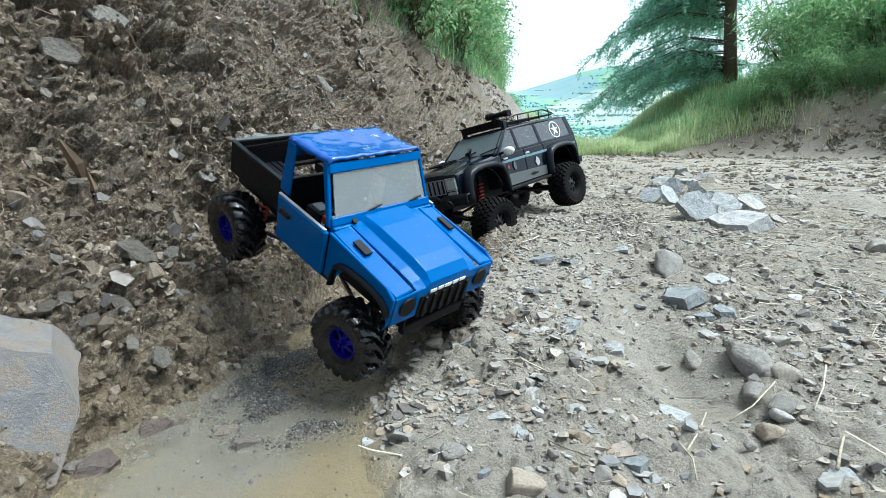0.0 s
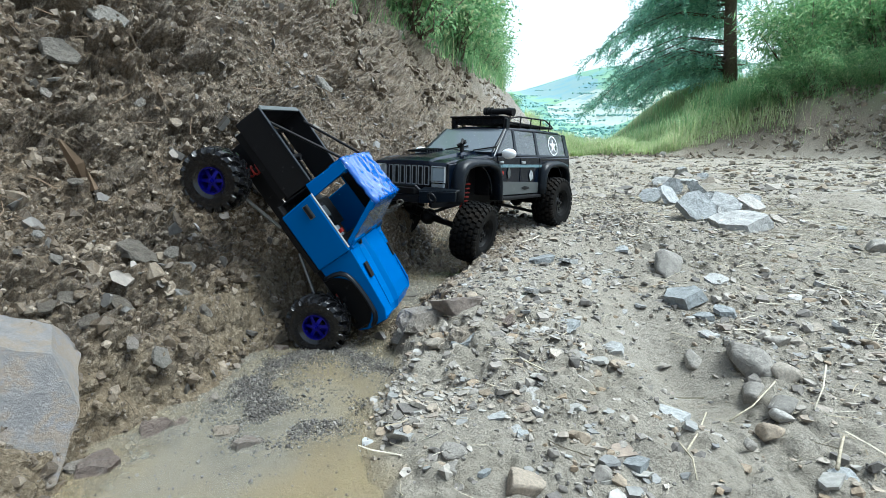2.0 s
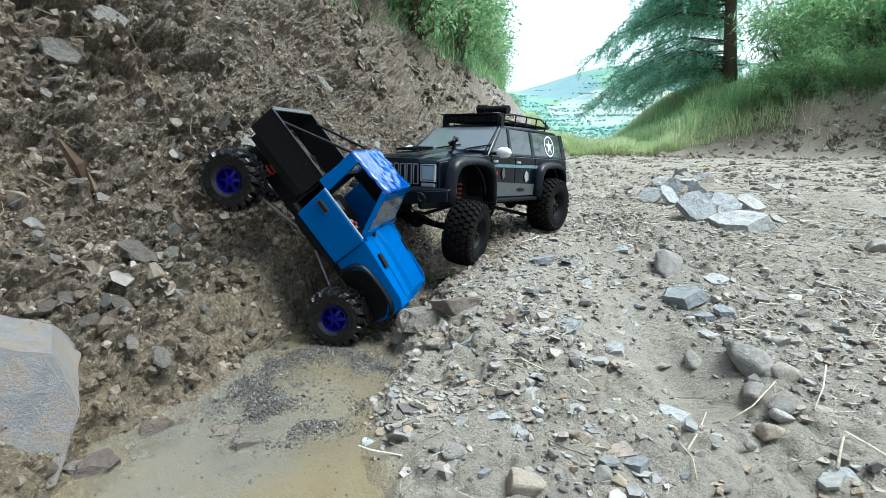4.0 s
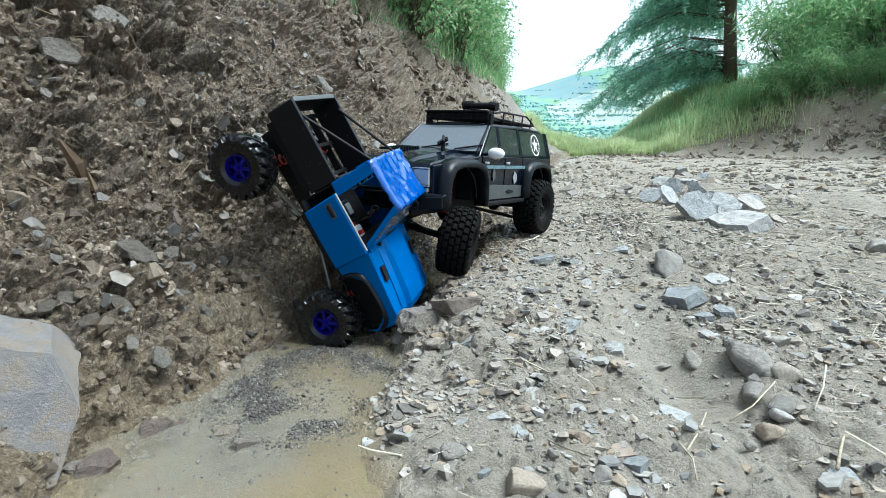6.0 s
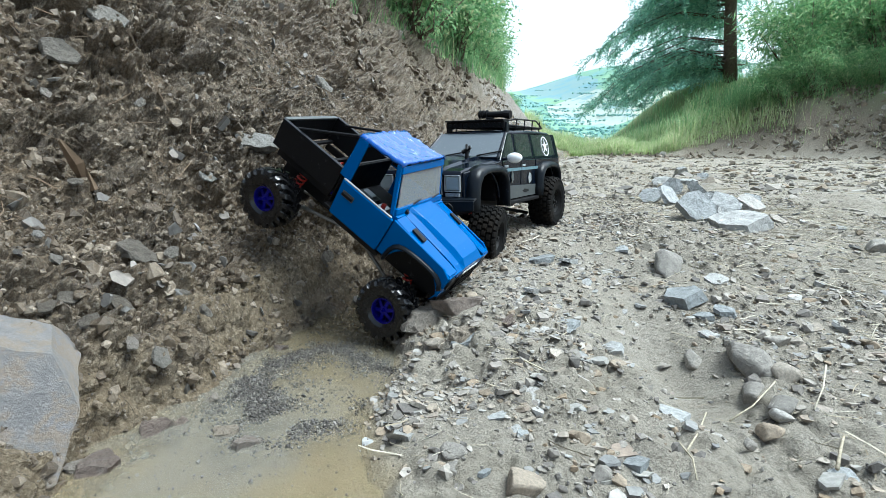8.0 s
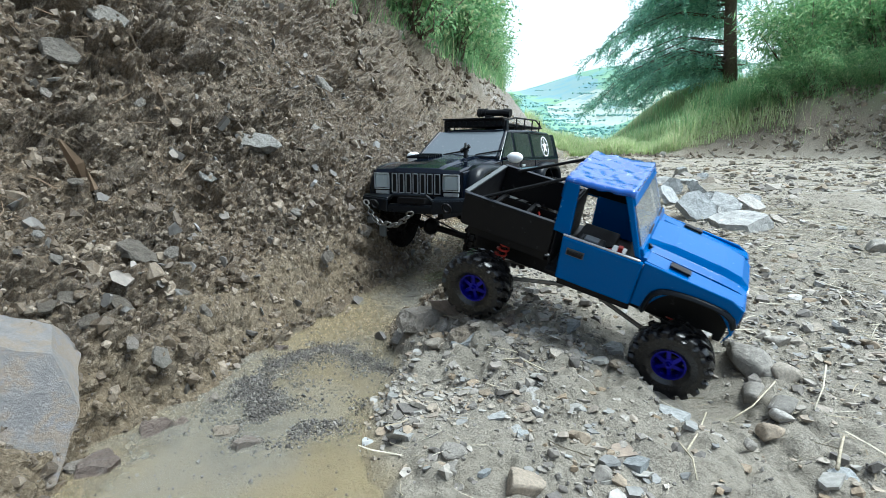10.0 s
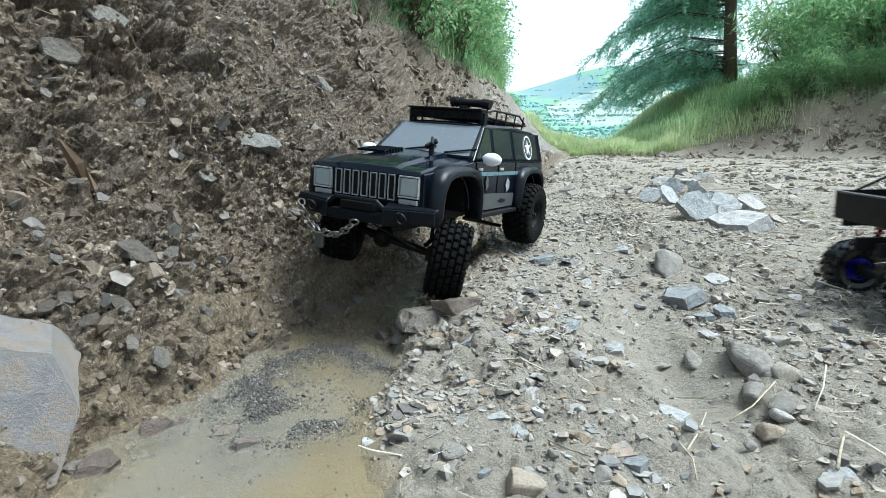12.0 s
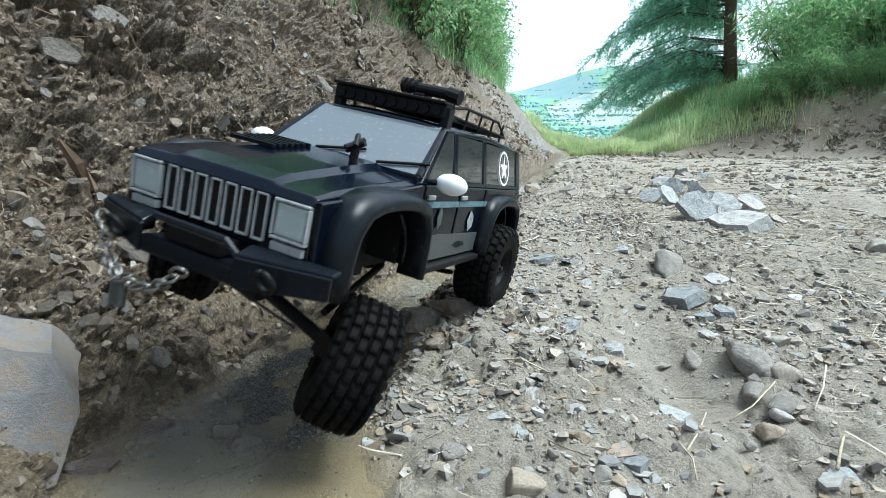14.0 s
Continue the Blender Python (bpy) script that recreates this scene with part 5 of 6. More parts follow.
for x, y, s in ((-0.068, 0.79, 0.0139), (-0.011, 0.7, 0.0115), (0.071, 0.677, 0.0104), (0.045, 0.815, 0.0106)):
    stone(x, y, s, 'cobble', 0.6, (rng.normal(0, 15), rng.normal(0, 15)), None, 'small smooth stone on the rubble ridge', 'rocks on the ridge')


def twig(points, r, label="pale dry twig lying on the stones", group="twigs"):
    bm = bmesh.new()
    pts = [(x, y, float(ground_height(x, y)) + 0.009 + r) for x, y in points]
    pipe(pts, [r * (1 - 0.6 * i / len(pts)) for i in range(len(pts))], 6, bm)
    tagged(new("twig", mesh_of("twig", bm, STRAW, True)), label, "twig", group)


twig([(0.053, 0.614), (0.092, 0.613), (0.130, 0.579)], 0.0013)
twig([(0.399, 0.937), (0.353, 0.920), (0.317, 0.932)], 0.0010)
twig([(0.925, 1.993), (0.728, 1.532), (0.656, 1.354)], 0.0012)
twig([(0.230, 0.466), (0.263, 0.512), (0.312, 0.595)], 0.0012)
twig([(0.323, 0.564), (0.357, 0.580), (0.401, 0.613)], 0.0013)
twig([(0.485, 0.647), (0.445, 0.593), (0.405, 0.548)], 0.0012)
twig([(0.354, 0.441), (0.376, 0.468), (0.398, 0.494)], 0.0018)
twig([(0.121, 1.187), (0.138, 1.073), (0.164, 1.017)], 0.0009)
twig([(0.557, 1.836), (0.507, 1.483), (0.535, 1.393)], 0.0009)
twig([(0.228, 0.481), (0.229, 0.452), (0.218, 0.420)], 0.0011)


def wood_splinter():
    bm = pipe([(0, 0, 0), (0.004, 0, 0.045), (0.002, 0.002, 0.085)], [0.009, 0.011, 0.003], 5)
    ob = new("wood_splinter", mesh_of("wood_splinter", bm, varied("split_wood", [(0, (0.13, 0.085, 0.05)), (1, (0.2, 0.14, 0.09))], 0.8, 60, 0.6)))
    ob.matrix_basis = pose(-0.497, 0.772, 0.275, 20, -18, 0) @ Matrix.Diagonal((1.0, 0.5, 0.9, 1))
    tagged(ob, "split brown wood splinter sticking in the bank", "wood")


wood_splinter()
stone(0.682, 1.465, 0.0614, 'slab', 0.9, (52, -8), 12, 'upright broken slate leaning in a heap on the track', 'stone pile')
stone(0.790, 1.528, 0.0576, 'slab', 0.9, (58, 14), -20, 'upright broken slate leaning in a heap on the track', 'stone pile')
stone(0.787, 1.606, 0.0520, 'slab', 0.9, (75, 0), 5, 'upright broken slate leaning in a heap on the track', 'stone pile')
stone(0.752, 1.822, 0.0532, 'slab', 0.9, (50, 10), 30, 'upright broken slate leaning in a heap on the track', 'stone pile')
stone(0.723, 1.895, 0.0434, 'slab', 0.9, (40, -12), -15, 'upright broken slate leaning in a heap on the track', 'stone pile')
stone(0.889, 1.571, 0.0493, 'slab', 0.9, (30, 0), 20, 'upright broken slate leaning in a heap on the track', 'stone pile')


# ---- the big split boulder beside the puddle ----
def boulder():
    """A split block: a box cut by slanting planes, then roughened."""
    bm = bmesh.new()
    bmesh.ops.create_cube(bm, size=2, matrix=Matrix.Diagonal((1.0, 1.25, 0.62, 1)))
    for co, no in (((0.62, 0.75, 0), (0.75, 0.55, 0.1)), ((0.5, -0.85, 0), (0.6, -0.75, 0.12)), ((0, 0, 0.5), (0.28, -0.12, 1)), ((0.8, 0, -0.1), (1, 0.1, -0.45)), ((0.3, 0.95, 0.3), (0.1, 0.8, 0.6)), ((-0.2, -1.0, 0.2), (-0.1, -0.8, 0.5))):
        bmesh.ops.bisect_plane(bm, geom=bm.verts[:] + bm.edges[:] + bm.faces[:], plane_co=co, plane_no=no, clear_outer=True)
        bmesh.ops.holes_fill(bm, edges=[e for e in bm.edges if e.is_boundary], sides=0)
    bmesh.ops.triangulate(bm, faces=bm.faces[:])
    for k in range(4):
        long = [e for e in bm.edges if e.calc_length() > 0.16]
        bmesh.ops.subdivide_edges(bm, edges=long, cuts=1)
        bmesh.ops.triangulate(bm, faces=bm.faces[:])
    for v in bm.verts:
        c = v.co.copy()
        v.co += 0.05 * Vector((noise.noise(c * 1.6), noise.noise(c * 1.6 + Vector((5, 0, 0))), noise.noise(c * 1.6 + Vector((0, 7, 0)))))
        v.co += 0.02 * Vector((noise.noise(c * 5), noise.noise(c * 5 + Vector((5, 0, 0))), noise.noise(c * 5 + Vector((0, 7, 0)))))
    bmesh.ops.recalc_face_normals(bm, faces=bm.faces[:])
    m, nt, b = nodes_of("boulder_stone", 0.55)
    n1, n2 = noise_node(nt, 2.5, 8, 0.7), noise_node(nt, 26, 8, 0.8)
    base = ramp(nt, n1.outputs["Fac"], [(0.3, (0.15, 0.143, 0.145)), (0.46, (0.2, 0.19, 0.183)), (0.56, (0.235, 0.19, 0.145)), (0.64, (0.2, 0.193, 0.195)), (0.78, (0.34, 0.33, 0.32))])
    nt.links.new(mix(nt, ramp(nt, n2.outputs["Fac"], [(0.5, (0, 0, 0)), (0.76, (0.55, 0.55, 0.55))]), base, (0.38, 0.37, 0.36)), b.inputs["Base Color"])
    bump(nt, b, n2.outputs["Fac"], 0.6, 0.015)
    ob = new("boulder", mesh_of("boulder", bm, m, False))
    ob.matrix_basis = pose(-0.428, 0.452, 0.084, 50, 10, 8) @ Matrix.Diagonal((0.095, 0.088, 0.06, 1))
    tagged(ob, "large angular grey boulder leaning on the bank", "boulder")


boulder()


# ---- plants ----
def leaf_cloud(count, centre, radii, size, seed, aspect=2.2, clumps=40, droop=0.3):
    """Leaves gathered in many small sprays inside a rough, uneven crown."""
    r = np.random.default_rng(seed)
    d = r.normal(size=(clumps, 3))
    d /= np.linalg.norm(d, axis=1)[:, None]
    cc = d * r.uniform(0.35, 1.0, (clumps, 1)) * np.array(radii) * r.uniform(0.75, 1.15, (clumps, 1)) + np.array(centre)
    k = r.integers(0, clumps, count)
    pos = cc[k] + r.normal(0, 0.17, (count, 3)) * np.array(radii)
    ax = r.normal(size=(count, 3)) + d[k] * 0.8 + np.array([0, 0, -droop])
    ax /= np.linalg.norm(ax, axis=1)[:, None]
    sd = np.cross(ax, r.normal(size=(count, 3)))
    sd /= np.linalg.norm(sd, axis=1)[:, None]
    up = np.cross(ax, sd)
    L = size * r.uniform(0.6, 1.4, (count, 1))
    W = L / aspect / 2
    V = np.stack([pos, pos + ax * L * 0.45 + sd * W + up * L * 0.08, pos + ax * L, pos + ax * L * 0.45 - sd * W + up * L * 0.08], 1).reshape(-1, 3)
    b = np.arange(count)[:, None] * 4
    F = np.concatenate([b + np.array([[0, 1, 2]]), b + np.array([[0, 2, 3]])])
    return V, F, cc


def shrub_meshes(seed, count, h, wide, size, aspect, material, droop):
    V, F, cc = leaf_cloud(count, (0, 0, h * 0.55), (wide, wide, h * 0.5), size, seed, aspect, 60, droop)
    crown = bpy.data.meshes.new("crown")
    crown.from_pydata(V.tolist(), [], F.tolist())
    crown.materials.append(material)
    bm = bmesh.new()
    r = np.random.default_rng(seed)
    for c in cc[:26]:
        a = np.array([r.normal(0, 0.05) * wide, r.normal(0, 0.05) * wide, 0])
        mid = (a + c) / 2 + r.normal(0, 0.05, 3) * h
        pipe([a.tolist(), mid.tolist(), c.tolist()], [0.009 * h + 0.003, 0.007 * h, 0.003], 5, bm)
    return crown, mesh_of("stem", bm, BARK, True)


def plant(name, meshes, m, label, category, group=""):
    root = new(name)
    root.matrix_basis = m
    for nm, me in zip(("crown", "stem"), meshes):
        ob = new(nm, me)
        ob.parent = root
    return tagged(root, label, category, group)


BUSH = [shrub_meshes(40 + i, 9500, 1.0, 0.5, 0.042, 2.4, LEAF, 0.2) for i in range(3)]
FERN = [shrub_meshes(60 + i, 6000, 1.0, 0.6, 0.075, 5.5, LEAF, 0.8) for i in range(2)]


def shrub(x, y, size, kind, k, label, group, dz=-0.05):
    z = float(ground_height(x, y)) + dz
    plant("shrub", (BUSH if kind == "bush" else FERN)[k], pose(x, y, z, 0, 0, (x * 977 + y * 311) % 360) @ Matrix.Diagonal((size, size, size, 1)), label, "shrub", group)


for i, (x, y, s) in enumerate(((-0.62, 2.35, 0.55), (-0.42, 2.75, 0.75), (-0.55, 3.2, 1.1), (-0.18, 3.3, 0.75), (-0.1, 3.9, 0.95), (0.1, 4.3, 0.8), (0.0, 5.0, 1.05), (0.3, 5.4, 0.6), (0.45, 6.1, 0.6), (0.62, 7.0, 0.5), (-0.6, 4.6, 1.7), (-0.9, 3.4, 1.5), (0.95, 8.2, 0.4))):
    shrub(x, y, s, "bush", i % 3, "dense green leafy shrub on top of the earth bank", "shrubs on the bank")
for i, (x, y, s) in enumerate(((4.35, 6.9, 1.15), (5.1, 6.5, 1.3), (5.6, 6.0, 1.4), (5.3, 7.6, 1.4), (6.0, 7.0, 2.1), (4.55, 6.75, 0.6), (5.2, 5.5, 0.7), (6.6, 6.2, 2.0))):
    shrub(x, y, s, "fern", i % 2, "drooping green shrub above the low bank", "shrubs above the low bank")


for i, (x, y, s) in enumerate(((3.6, 6.75, 0.35), (3.9, 6.55, 0.5), (4.15, 6.35, 0.5), (4.45, 6.2, 0.42), (4.75, 6.0, 0.5), (4.3, 6.6, 0.7), (5.0, 5.9, 0.6))):
    shrub(x, y, s, "fern" if i % 3 else "bush", i % 2, "low green weeds on the brow of the bank", "weeds on the low bank", -0.04)


def conifer(x, y, h):
    """A larch-like tree: leaning trunk, drooping limbs, needles in sprays."""
    r = np.random.default_rng(5)
    z = float(ground_height(x, y)) - 0.1
    root = new("conifer_tree")
    root.location = (x, y, z)
    top = Vector((-0.3, 0.1, h))
    part("trunk", pipe([(0.03, 0, 0), (-0.06, 0, h * 0.2), (-0.14, 0.05, h * 0.5), top], [0.105, 0.085, 0.065, 0.02], 10), BARK, root, "reddish brown bark trunk", True)
    V, F, base = [], [], 0
    for i in range(300):
        u = 0.05 + 0.92 * r.beta(1.0, 1.7)
        a = r.uniform(0, math.tau)
        L = (1.7 * (1 - u) + 0.3) * r.uniform(0.6, 1.15) * (1.15 if math.cos(a) < -0.3 else 1)
        s = Vector((0.03, 0, 0)).lerp(top, u)
        dirn = Vector((math.cos(a), math.sin(a), 0))
        if u < 0.32 and (dirn.y < -0.35 or dirn.x > 0.6):
            continue
        side = Vector((-dirn.y, dirn.x, 0)) * r.normal(0, 0.12) * L
        pts = [s, s + dirn * L * 0.4 + side + Vector((0, 0, 0.05 * L)), s + dirn * L * 0.75 + side * 2 + Vector((0, 0, -0.1 * L)), s + dirn * L + side * 2 + Vector((0, 0, -0.32 * L))]
        part("limb", pipe(pts, [0.013, 0.009, 0.006, 0.002], 4), BARK, root)
        m, k = int(34 * L) + 6, 15
        t = r.uniform(0.12, 1.0, m)
        P = np.array([[np.interp(q, [0, 0.4, 0.75, 1], [v[c] for v in pts]) for c in range(3)] for q in t])
        d = np.array(dirn)[None] * r.uniform(0.1, 0.8, (m, 1)) + np.array([-dirn.y, dirn.x, 0])[None] * r.normal(0, 0.7, (m, 1)) + np.array([0, 0, 1])[None] * r.uniform(-0.9, 0.1, (m, 1))
        d /= np.linalg.norm(d, axis=1)[:, None]
        ln = r.uniform(0.12, 0.38, (m, 1)) * (1.15 - 0.5 * t[:, None])
        q = np.tile(np.linspace(0.05, 1, k), m)[:, None]
        at = np.repeat(P, k, 0) + np.repeat(d * ln, k, 0) * q + np.array([0, 0, -0.06]) * q ** 2 + r.normal(0, 0.006, (m * k, 3))
        ax = np.repeat(d, k, 0) * 0.7 + r.normal(0, 0.65, (m * k, 3))
        ax /= np.linalg.norm(ax, axis=1)[:, None]
        sd = np.cross(ax, r.normal(size=(m * k, 3)))
        sd /= np.linalg.norm(sd, axis=1)[:, None]
        tip = r.uniform(0.04, 0.085, (m * k, 1))
        V.append(np.stack([at - sd * 0.008, at + sd * 0.008, at + ax * tip], 1).reshape(-1, 3))
        F.append(np.arange(m * k * 3).reshape(-1, 3) + base)
        base += m * k * 3
    me = bpy.data.meshes.new("crown")
    me.from_pydata(np.concatenate(V).tolist(), [], np.concatenate(F).tolist())
    me.materials.append(NEEDLE)
    ob = new("crown", me)
    ob.parent = root
    return tagged(root, "blue-green conifer with a leaning brown trunk", "tree")


conifer(4.35, 8.6, 4.6)


def grass(name, count, place, height, label, material=BLADE, seed=9):
    r = np.random.default_rng(seed)
    x, y = place(r, count)
    z = ground_height(x, y) - 0.01
    a = r.uniform(0, math.tau, count)
    h = height * r.uniform(0.35, 1.25, count) * (0.8 + 0.3 * np.sin(x * 7 + 2 * np.sin(y * 5)))
    lean = r.uniform(0.1, 0.9, count) * h
    w = 0.004 + 0.012 * h
    dx, dy = np.cos(a), np.sin(a)
    P0 = np.stack([x - dy * w / 2, y + dx * w / 2, z], 1)
    P1 = np.stack([x + dy * w / 2, y - dx * w / 2, z], 1)
    M0 = np.stack([x + dx * lean * 0.35 - dy * w * 0.35, y + dy * lean * 0.35 + dx * w * 0.35, z + h * 0.6], 1)
    M1 = np.stack([x + dx * lean * 0.35 + dy * w * 0.35, y + dy * lean * 0.35 - dx * w * 0.35, z + h * 0.6], 1)
    T = np.stack([x + dx * lean, y + dy * lean, z + h], 1)
    V = np.stack([P0, P1, M0, M1, T], 1).reshape(-1, 3)
    b = np.arange(count)[:, None] * 5
    F = np.concatenate([b + np.array([[0, 1, 3]]), b + np.array([[0, 3, 2]]), b + np.array([[2, 3, 4]])])
    me = bpy.data.meshes.new(name)
    me.from_pydata(V.tolist(), [], F.tolist())
    me.materials.append(material)
    return tagged(new(name, me), label, "grass", kind="stuff")


def verge(r, n):
    x = 1.2 + 2.9 * r.beta(1.4, 2.2, n)
    return x, 8.4 - 0.67 * x + 0.1 + 0.25 * smooth(2.2, 3.6, x) + r.gamma(1.6, 0.38, n)


def bank_top(r, n):
    x = r.uniform(2.6, 6.2, n)
    return x, 8.4 - 0.67 * x + 0.6 + r.gamma(1.4, 0.7, n)


def left_top(r, n):
    y = r.uniform(1.9, 6.0, n)
    return foot_x(y) - 0.62 - r.gamma(1.3, 0.16, n), y


def scarp_face(r, n):
    x = r.uniform(2.6, 6.0, n)
    return x, 8.4 - 0.67 * x + r.uniform(0.05, 0.85, n) ** 0.7


grass("scarp_grass", 3500, scarp_face, 0.09, "short dry grass on the low earth bank", BLADE, 12)
grass("verge_grass", 24000, verge, 0.2, "tall pale green grass along the track")
grass("bank_grass", 13000, bank_top, 0.22, "green grass and weeds on the low bank", LEAF, 10)
grass("crest_grass", 5000, left_top, 0.14, "grass and weeds on top of the earth bank", LEAF, 11)


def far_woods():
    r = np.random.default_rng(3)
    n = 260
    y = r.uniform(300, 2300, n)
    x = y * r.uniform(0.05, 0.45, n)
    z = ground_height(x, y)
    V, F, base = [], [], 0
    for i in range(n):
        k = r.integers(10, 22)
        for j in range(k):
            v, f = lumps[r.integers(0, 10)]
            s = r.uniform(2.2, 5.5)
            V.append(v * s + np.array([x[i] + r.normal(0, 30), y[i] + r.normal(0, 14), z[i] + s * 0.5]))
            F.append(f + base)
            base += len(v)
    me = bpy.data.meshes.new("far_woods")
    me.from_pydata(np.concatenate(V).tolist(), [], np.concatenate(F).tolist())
    # the pale teal holds the distance haze in the tree colour itself
    me.materials.append(varied("hazed_far_tree", [(0.0, (0.17, 0.34, 0.33)), (1.0, (0.25, 0.42, 0.36))], 0.9, 1, 0.0))
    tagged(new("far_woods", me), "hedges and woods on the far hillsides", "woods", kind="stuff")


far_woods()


# ---- everything that moves ----
def drive(root, rows, wheels, axles, ride, lean, half, radius, steer):
    """Keys the truck, and lets its axles heave and tilt and its wheels steer and roll with its way over the ground."""
    walk(root, rows)
    times = sorted({round(0.25 * i, 2) for i in range(57)} | {t for t, _ in rows})

    def blend(table, t):
        return [float(np.interp(t, [r[0] for r in table], [r[k] for r in table])) for k in range(1, len(table[0]))]
    tt = [t for t, _ in rows]
    xyz = np.array([m.translation for _, m in rows])
    fwd = np.array([m.to_3x3() @ Vector((1, 0, 0)) for _, m in rows])
    spin, last, keys = 0.0, None, {k: [] for k in (*wheels, *axles)}
    for t in times:
        p = np.array([np.interp(t, tt, xyz[:, k]) for k in range(3)])
        f = np.array([np.interp(t, tt, fwd[:, k]) for k in range(3)])
        if last is not None:
            spin += float(np.clip(np.dot(p - last, f) / radius, -1.2, 1.2))
        last = p
        turn = blend(steer, t)[0]
        for end, z in zip((1, -1), blend(ride, t)):
            tilt = math.degrees(math.atan2(z * lean, half)) if end == 1 else 0
            mid = pose(wheels_x[root] * end, 0, 0 if (lean and end == 1) else z, tilt)
            keys[end].append((t, mid))
            for s in (1, -1):
                m = mid @ pose(0, s * half, 0, 0, 0, turn if end == 1 else 0) @ Matrix.Rotation(spin, 4, "Y")
                keys[end, s].append((t, m))
    for k, ob in (*wheels.items(), *axles.items()):
        walk(ob, keys[k])


wheels_x = {pickup: 0.131, estate: 0.1565 * GROWN}


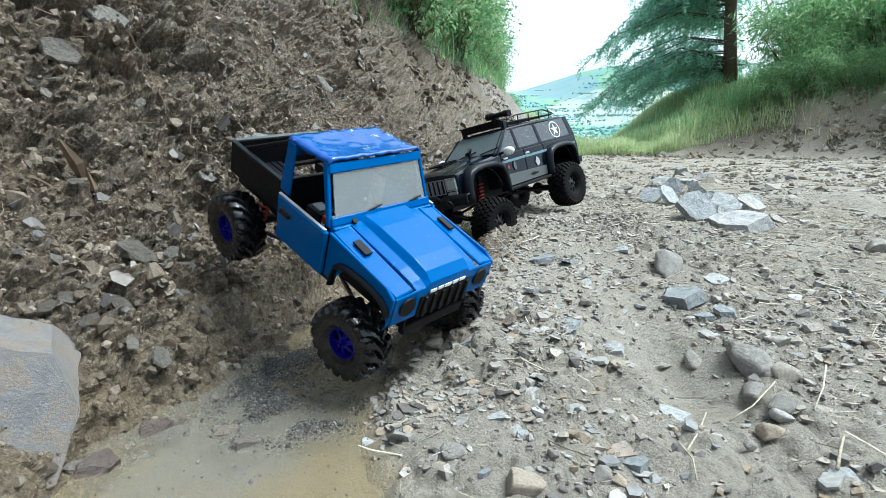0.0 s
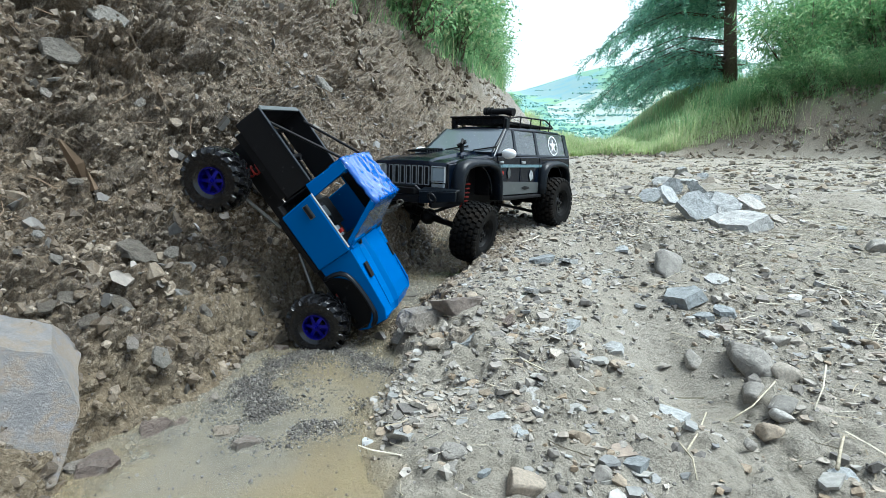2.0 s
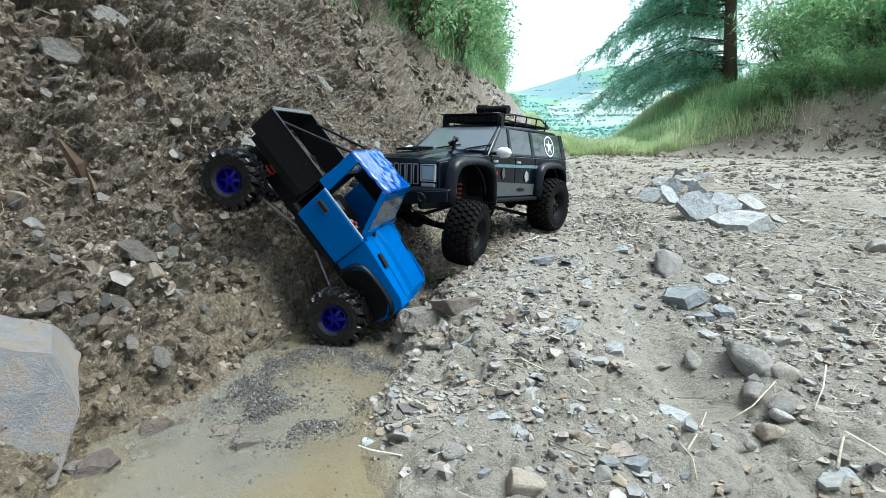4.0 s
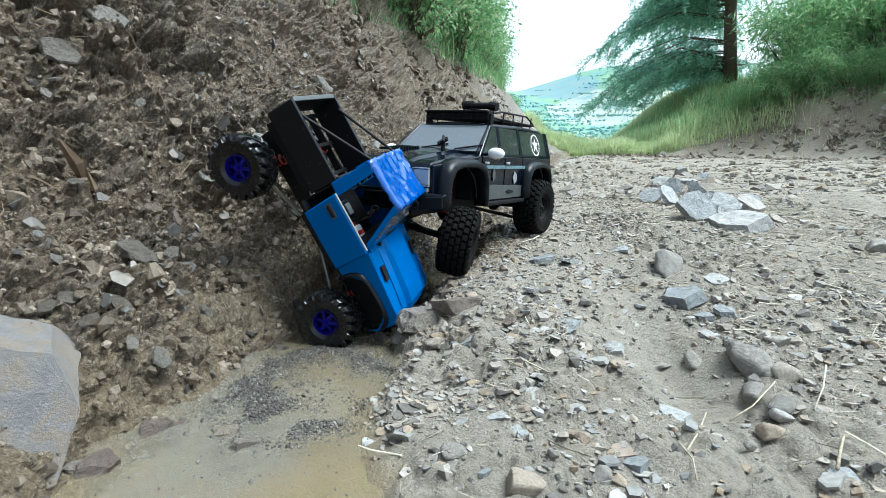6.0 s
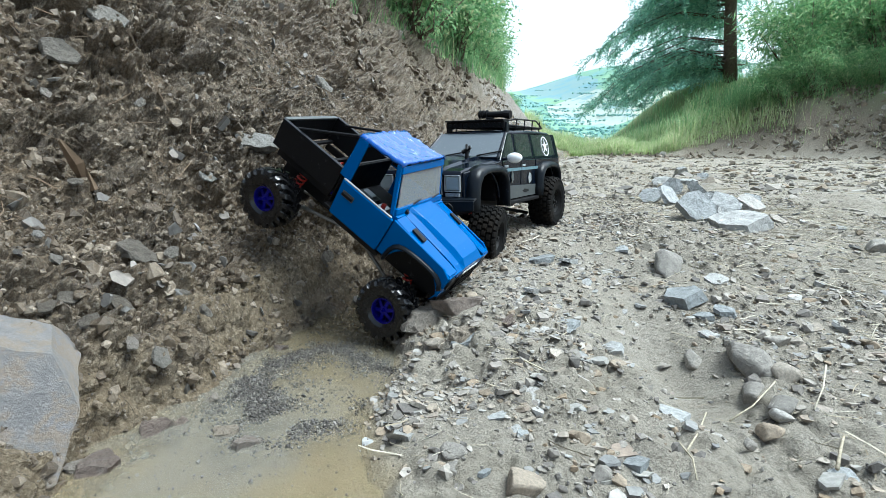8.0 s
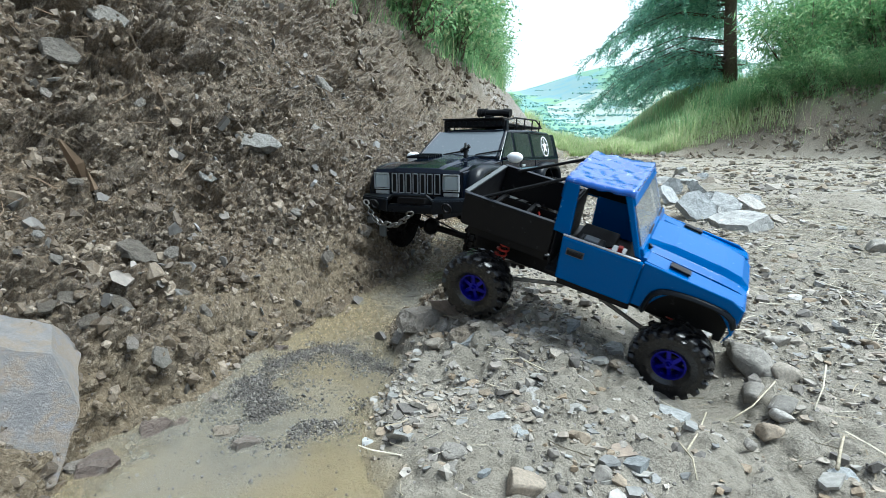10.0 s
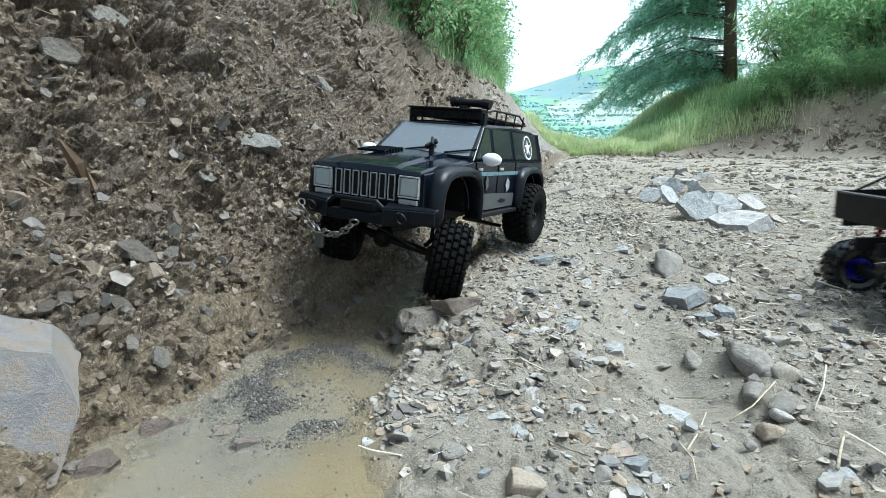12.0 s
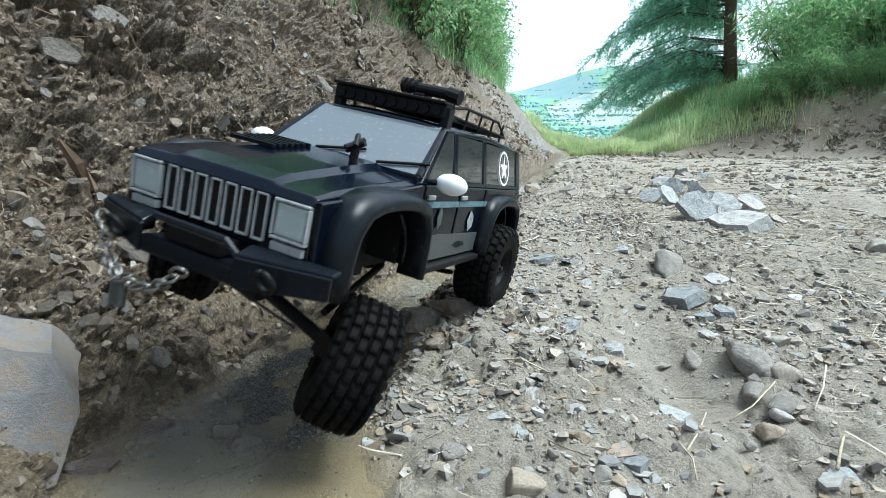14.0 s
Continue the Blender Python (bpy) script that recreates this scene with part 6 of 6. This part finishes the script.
def motions():
    drive(pickup, [
        (0.0, pose(-0.145, 0.748, 0.165, 5.9, 23.9, -40.1)),
        (0.5, pose(-0.203, 0.830, 0.167, -1.2, 39.2, -28.3)),
        (1.0, pose(-0.195, 0.838, 0.167, -2.8, 38.4, -33.4)),
        (1.5, pose(-0.254, 0.871, 0.179, 4.3, 57.6, -5.0)),
        (2.0, pose(-0.258, 0.886, 0.176, 4.1, 55.8, -4.8)),
        (2.5, pose(-0.240, 0.878, 0.209, 7.0, 70.8, -4.4)),
        (3.0, pose(-0.258, 0.886, 0.193, 2.8, 65.3, -4.5)),
        (5.5, pose(-0.195, 0.922, 0.169, -2.7, 45.0, -17.5)),
        (6.0, pose(-0.222, 0.891, 0.195, 13.8, 62.5, -1.2)),
        (6.5, pose(-0.224, 0.915, 0.196, 11.5, 63.5, -6.0)),
        (7.0, pose(-0.211, 0.890, 0.196, -1.9, 64.8, -16.3)),
        (7.5, pose(-0.219, 0.923, 0.197, 0.2, 66.9, -13.5)),
        (7.8, pose(-0.222, 0.930, 0.185, 1.0, 58.0, -14.5)),
        (8.0, pose(-0.147, 0.910, 0.176, 3.9, 35.9, -21.6)),
        (8.2, pose(-0.156, 0.912, 0.171, 3.9, 36.5, -21.6)),
        (9.3, pose(0.040, 0.850, 0.150, 6.0, 16.0, -24.0)),
        (10.3, pose(0.235, 0.738, 0.122, 14.7, 16.0, -26.0)),
        (10.5, pose(0.242, 0.741, 0.122, 14.7, 16.0, -26.4)),
        (11.0, pose(0.269, 0.764, 0.121, 14.8, 14.2, -28.4)),
        (11.3, pose(0.311, 0.777, 0.129, 9.1, 10.5, -30.6)),
        (11.5, pose(0.440, 0.855, 0.117, 6.0, -3.8, -23.1)),
        (11.6, pose(0.462, 0.80, 0.106, 4.0, -9.0, -4.0)),
        (11.8, pose(0.665, 0.78, 0.140, 1.0, -5.0, -13.0)),
        (12.0, pose(0.840, 0.83, 0.142, 0.0, -2.0, -8.0)),
        (12.2, pose(1.100, 0.92, 0.150, 0.0, -1.0, 0.0)),
        (12.6, pose(1.400, 1.02, 0.165, 0.0, 0.0, 8.0)),
        (14.0, pose(1.600, 1.06, 0.165, 0.0, 0.0, 10.0))],
        pickup_wheels, pickup_axles,
        [(0.0, 0.014, 0.018), (0.5, 0.0, 0.018), (1.5, 0.008, 0.012), (3.0, 0.01, 0.011), (5.5, 0.012, 0.013), (6.5, 0.002, 0.008), (8.0, 0.0, 0.009), (10.5, 0.014, 0.006), (11.0, 0.003, 0.007), (11.5, -0.006, -0.014), (14.0, 0.0, 0.0)],
        0, 0.086, 0.048, [(0.0, 8), (1.5, 0), (8.0, -5), (10.5, 0), (11.5, 22), (12.2, 10), (14.0, 0)])
    drive(estate, [
        (0.0, pose(0.174, 1.549, 0.172, 10.1, 8.9, -134.5)),
        (0.5, pose(0.168, 1.509, 0.173, 13.8, 7.1, -133.2)),
        (1.0, pose(0.102, 1.353, 0.175, 2.2, -1.3, -128.2)),
        (1.5, pose(0.106, 1.346, 0.168, 1.1, -0.2, -127.2)),
        (2.0, pose(0.090, 1.316, 0.172, -0.8, -1.9, -127.9)),
        (2.5, pose(0.081, 1.286, 0.172, -1.2, -1.9, -126.9)),
        (3.0, pose(0.075, 1.261, 0.172, -0.3, -2.1, -127.1)),
        (5.5, pose(0.045, 1.219, 0.178, -1.4, -4.4, -125.9)),
        (6.0, pose(0.032, 1.175, 0.177, -1.9, -2.2, -121.7)),
        (6.5, pose(0.030, 1.217, 0.175, -4.5, -1.4, -120.0)),
        (7.0, pose(0.042, 1.181, 0.172, -4.7, -0.5, -120.9)),
        (7.5, pose(0.089, 1.306, 0.165, 0.6, -0.4, -121.8)),
        (8.0, pose(0.089, 1.296, 0.163, 0.8, -0.1, -120.8)),
        (10.5, pose(0.080, 1.254, 0.167, 0.0, -0.6, -120.1)),
        (11.0, pose(0.078, 1.262, 0.172, -1.0, -0.2, -120.7)),
        (11.5, pose(0.045, 1.165, 0.171, -2.7, -2.2, -119.8)),
        (12.0, pose(-0.001, 1.045, 0.175, -4.2, -1.9, -117.7)),
        (12.5, pose(-0.025, 0.996, 0.172, -5.8, -4.7, -116.8)),
        (13.0, pose(-0.028, 0.986, 0.171, -4.3, -6.8, -116.4)),
        (13.5, pose(-0.065, 0.864, 0.177, -9.0, -7.8, -114.8)),
        (14.0, pose(-0.101, 0.679, 0.174, -11.7, -5.4, -113.3))],
        estate_wheels, estate_axles,
        [(0.0, -0.018, 0.007), (0.5, -0.029, 0.011), (1.0, -0.018, 0.026), (3.0, -0.018, 0.030), (5.5, -0.004, 0.030), (6.5, -0.026, 0.026), (8.0, -0.011, 0.030), (11.0, -0.024, 0.033), (12.0, -0.015, 0.033), (12.5, -0.024, 0.033), (14.0, -0.035, 0.026)],
        1, 0.1045, 0.0638, [(0.0, 0), (0.5, 5), (1.5, 10), (3.0, 12), (5.5, 18), (6.5, 24), (7.5, 12), (11.0, 12), (12.0, 24), (13.0, 28), (14.0, 30)])


motions()
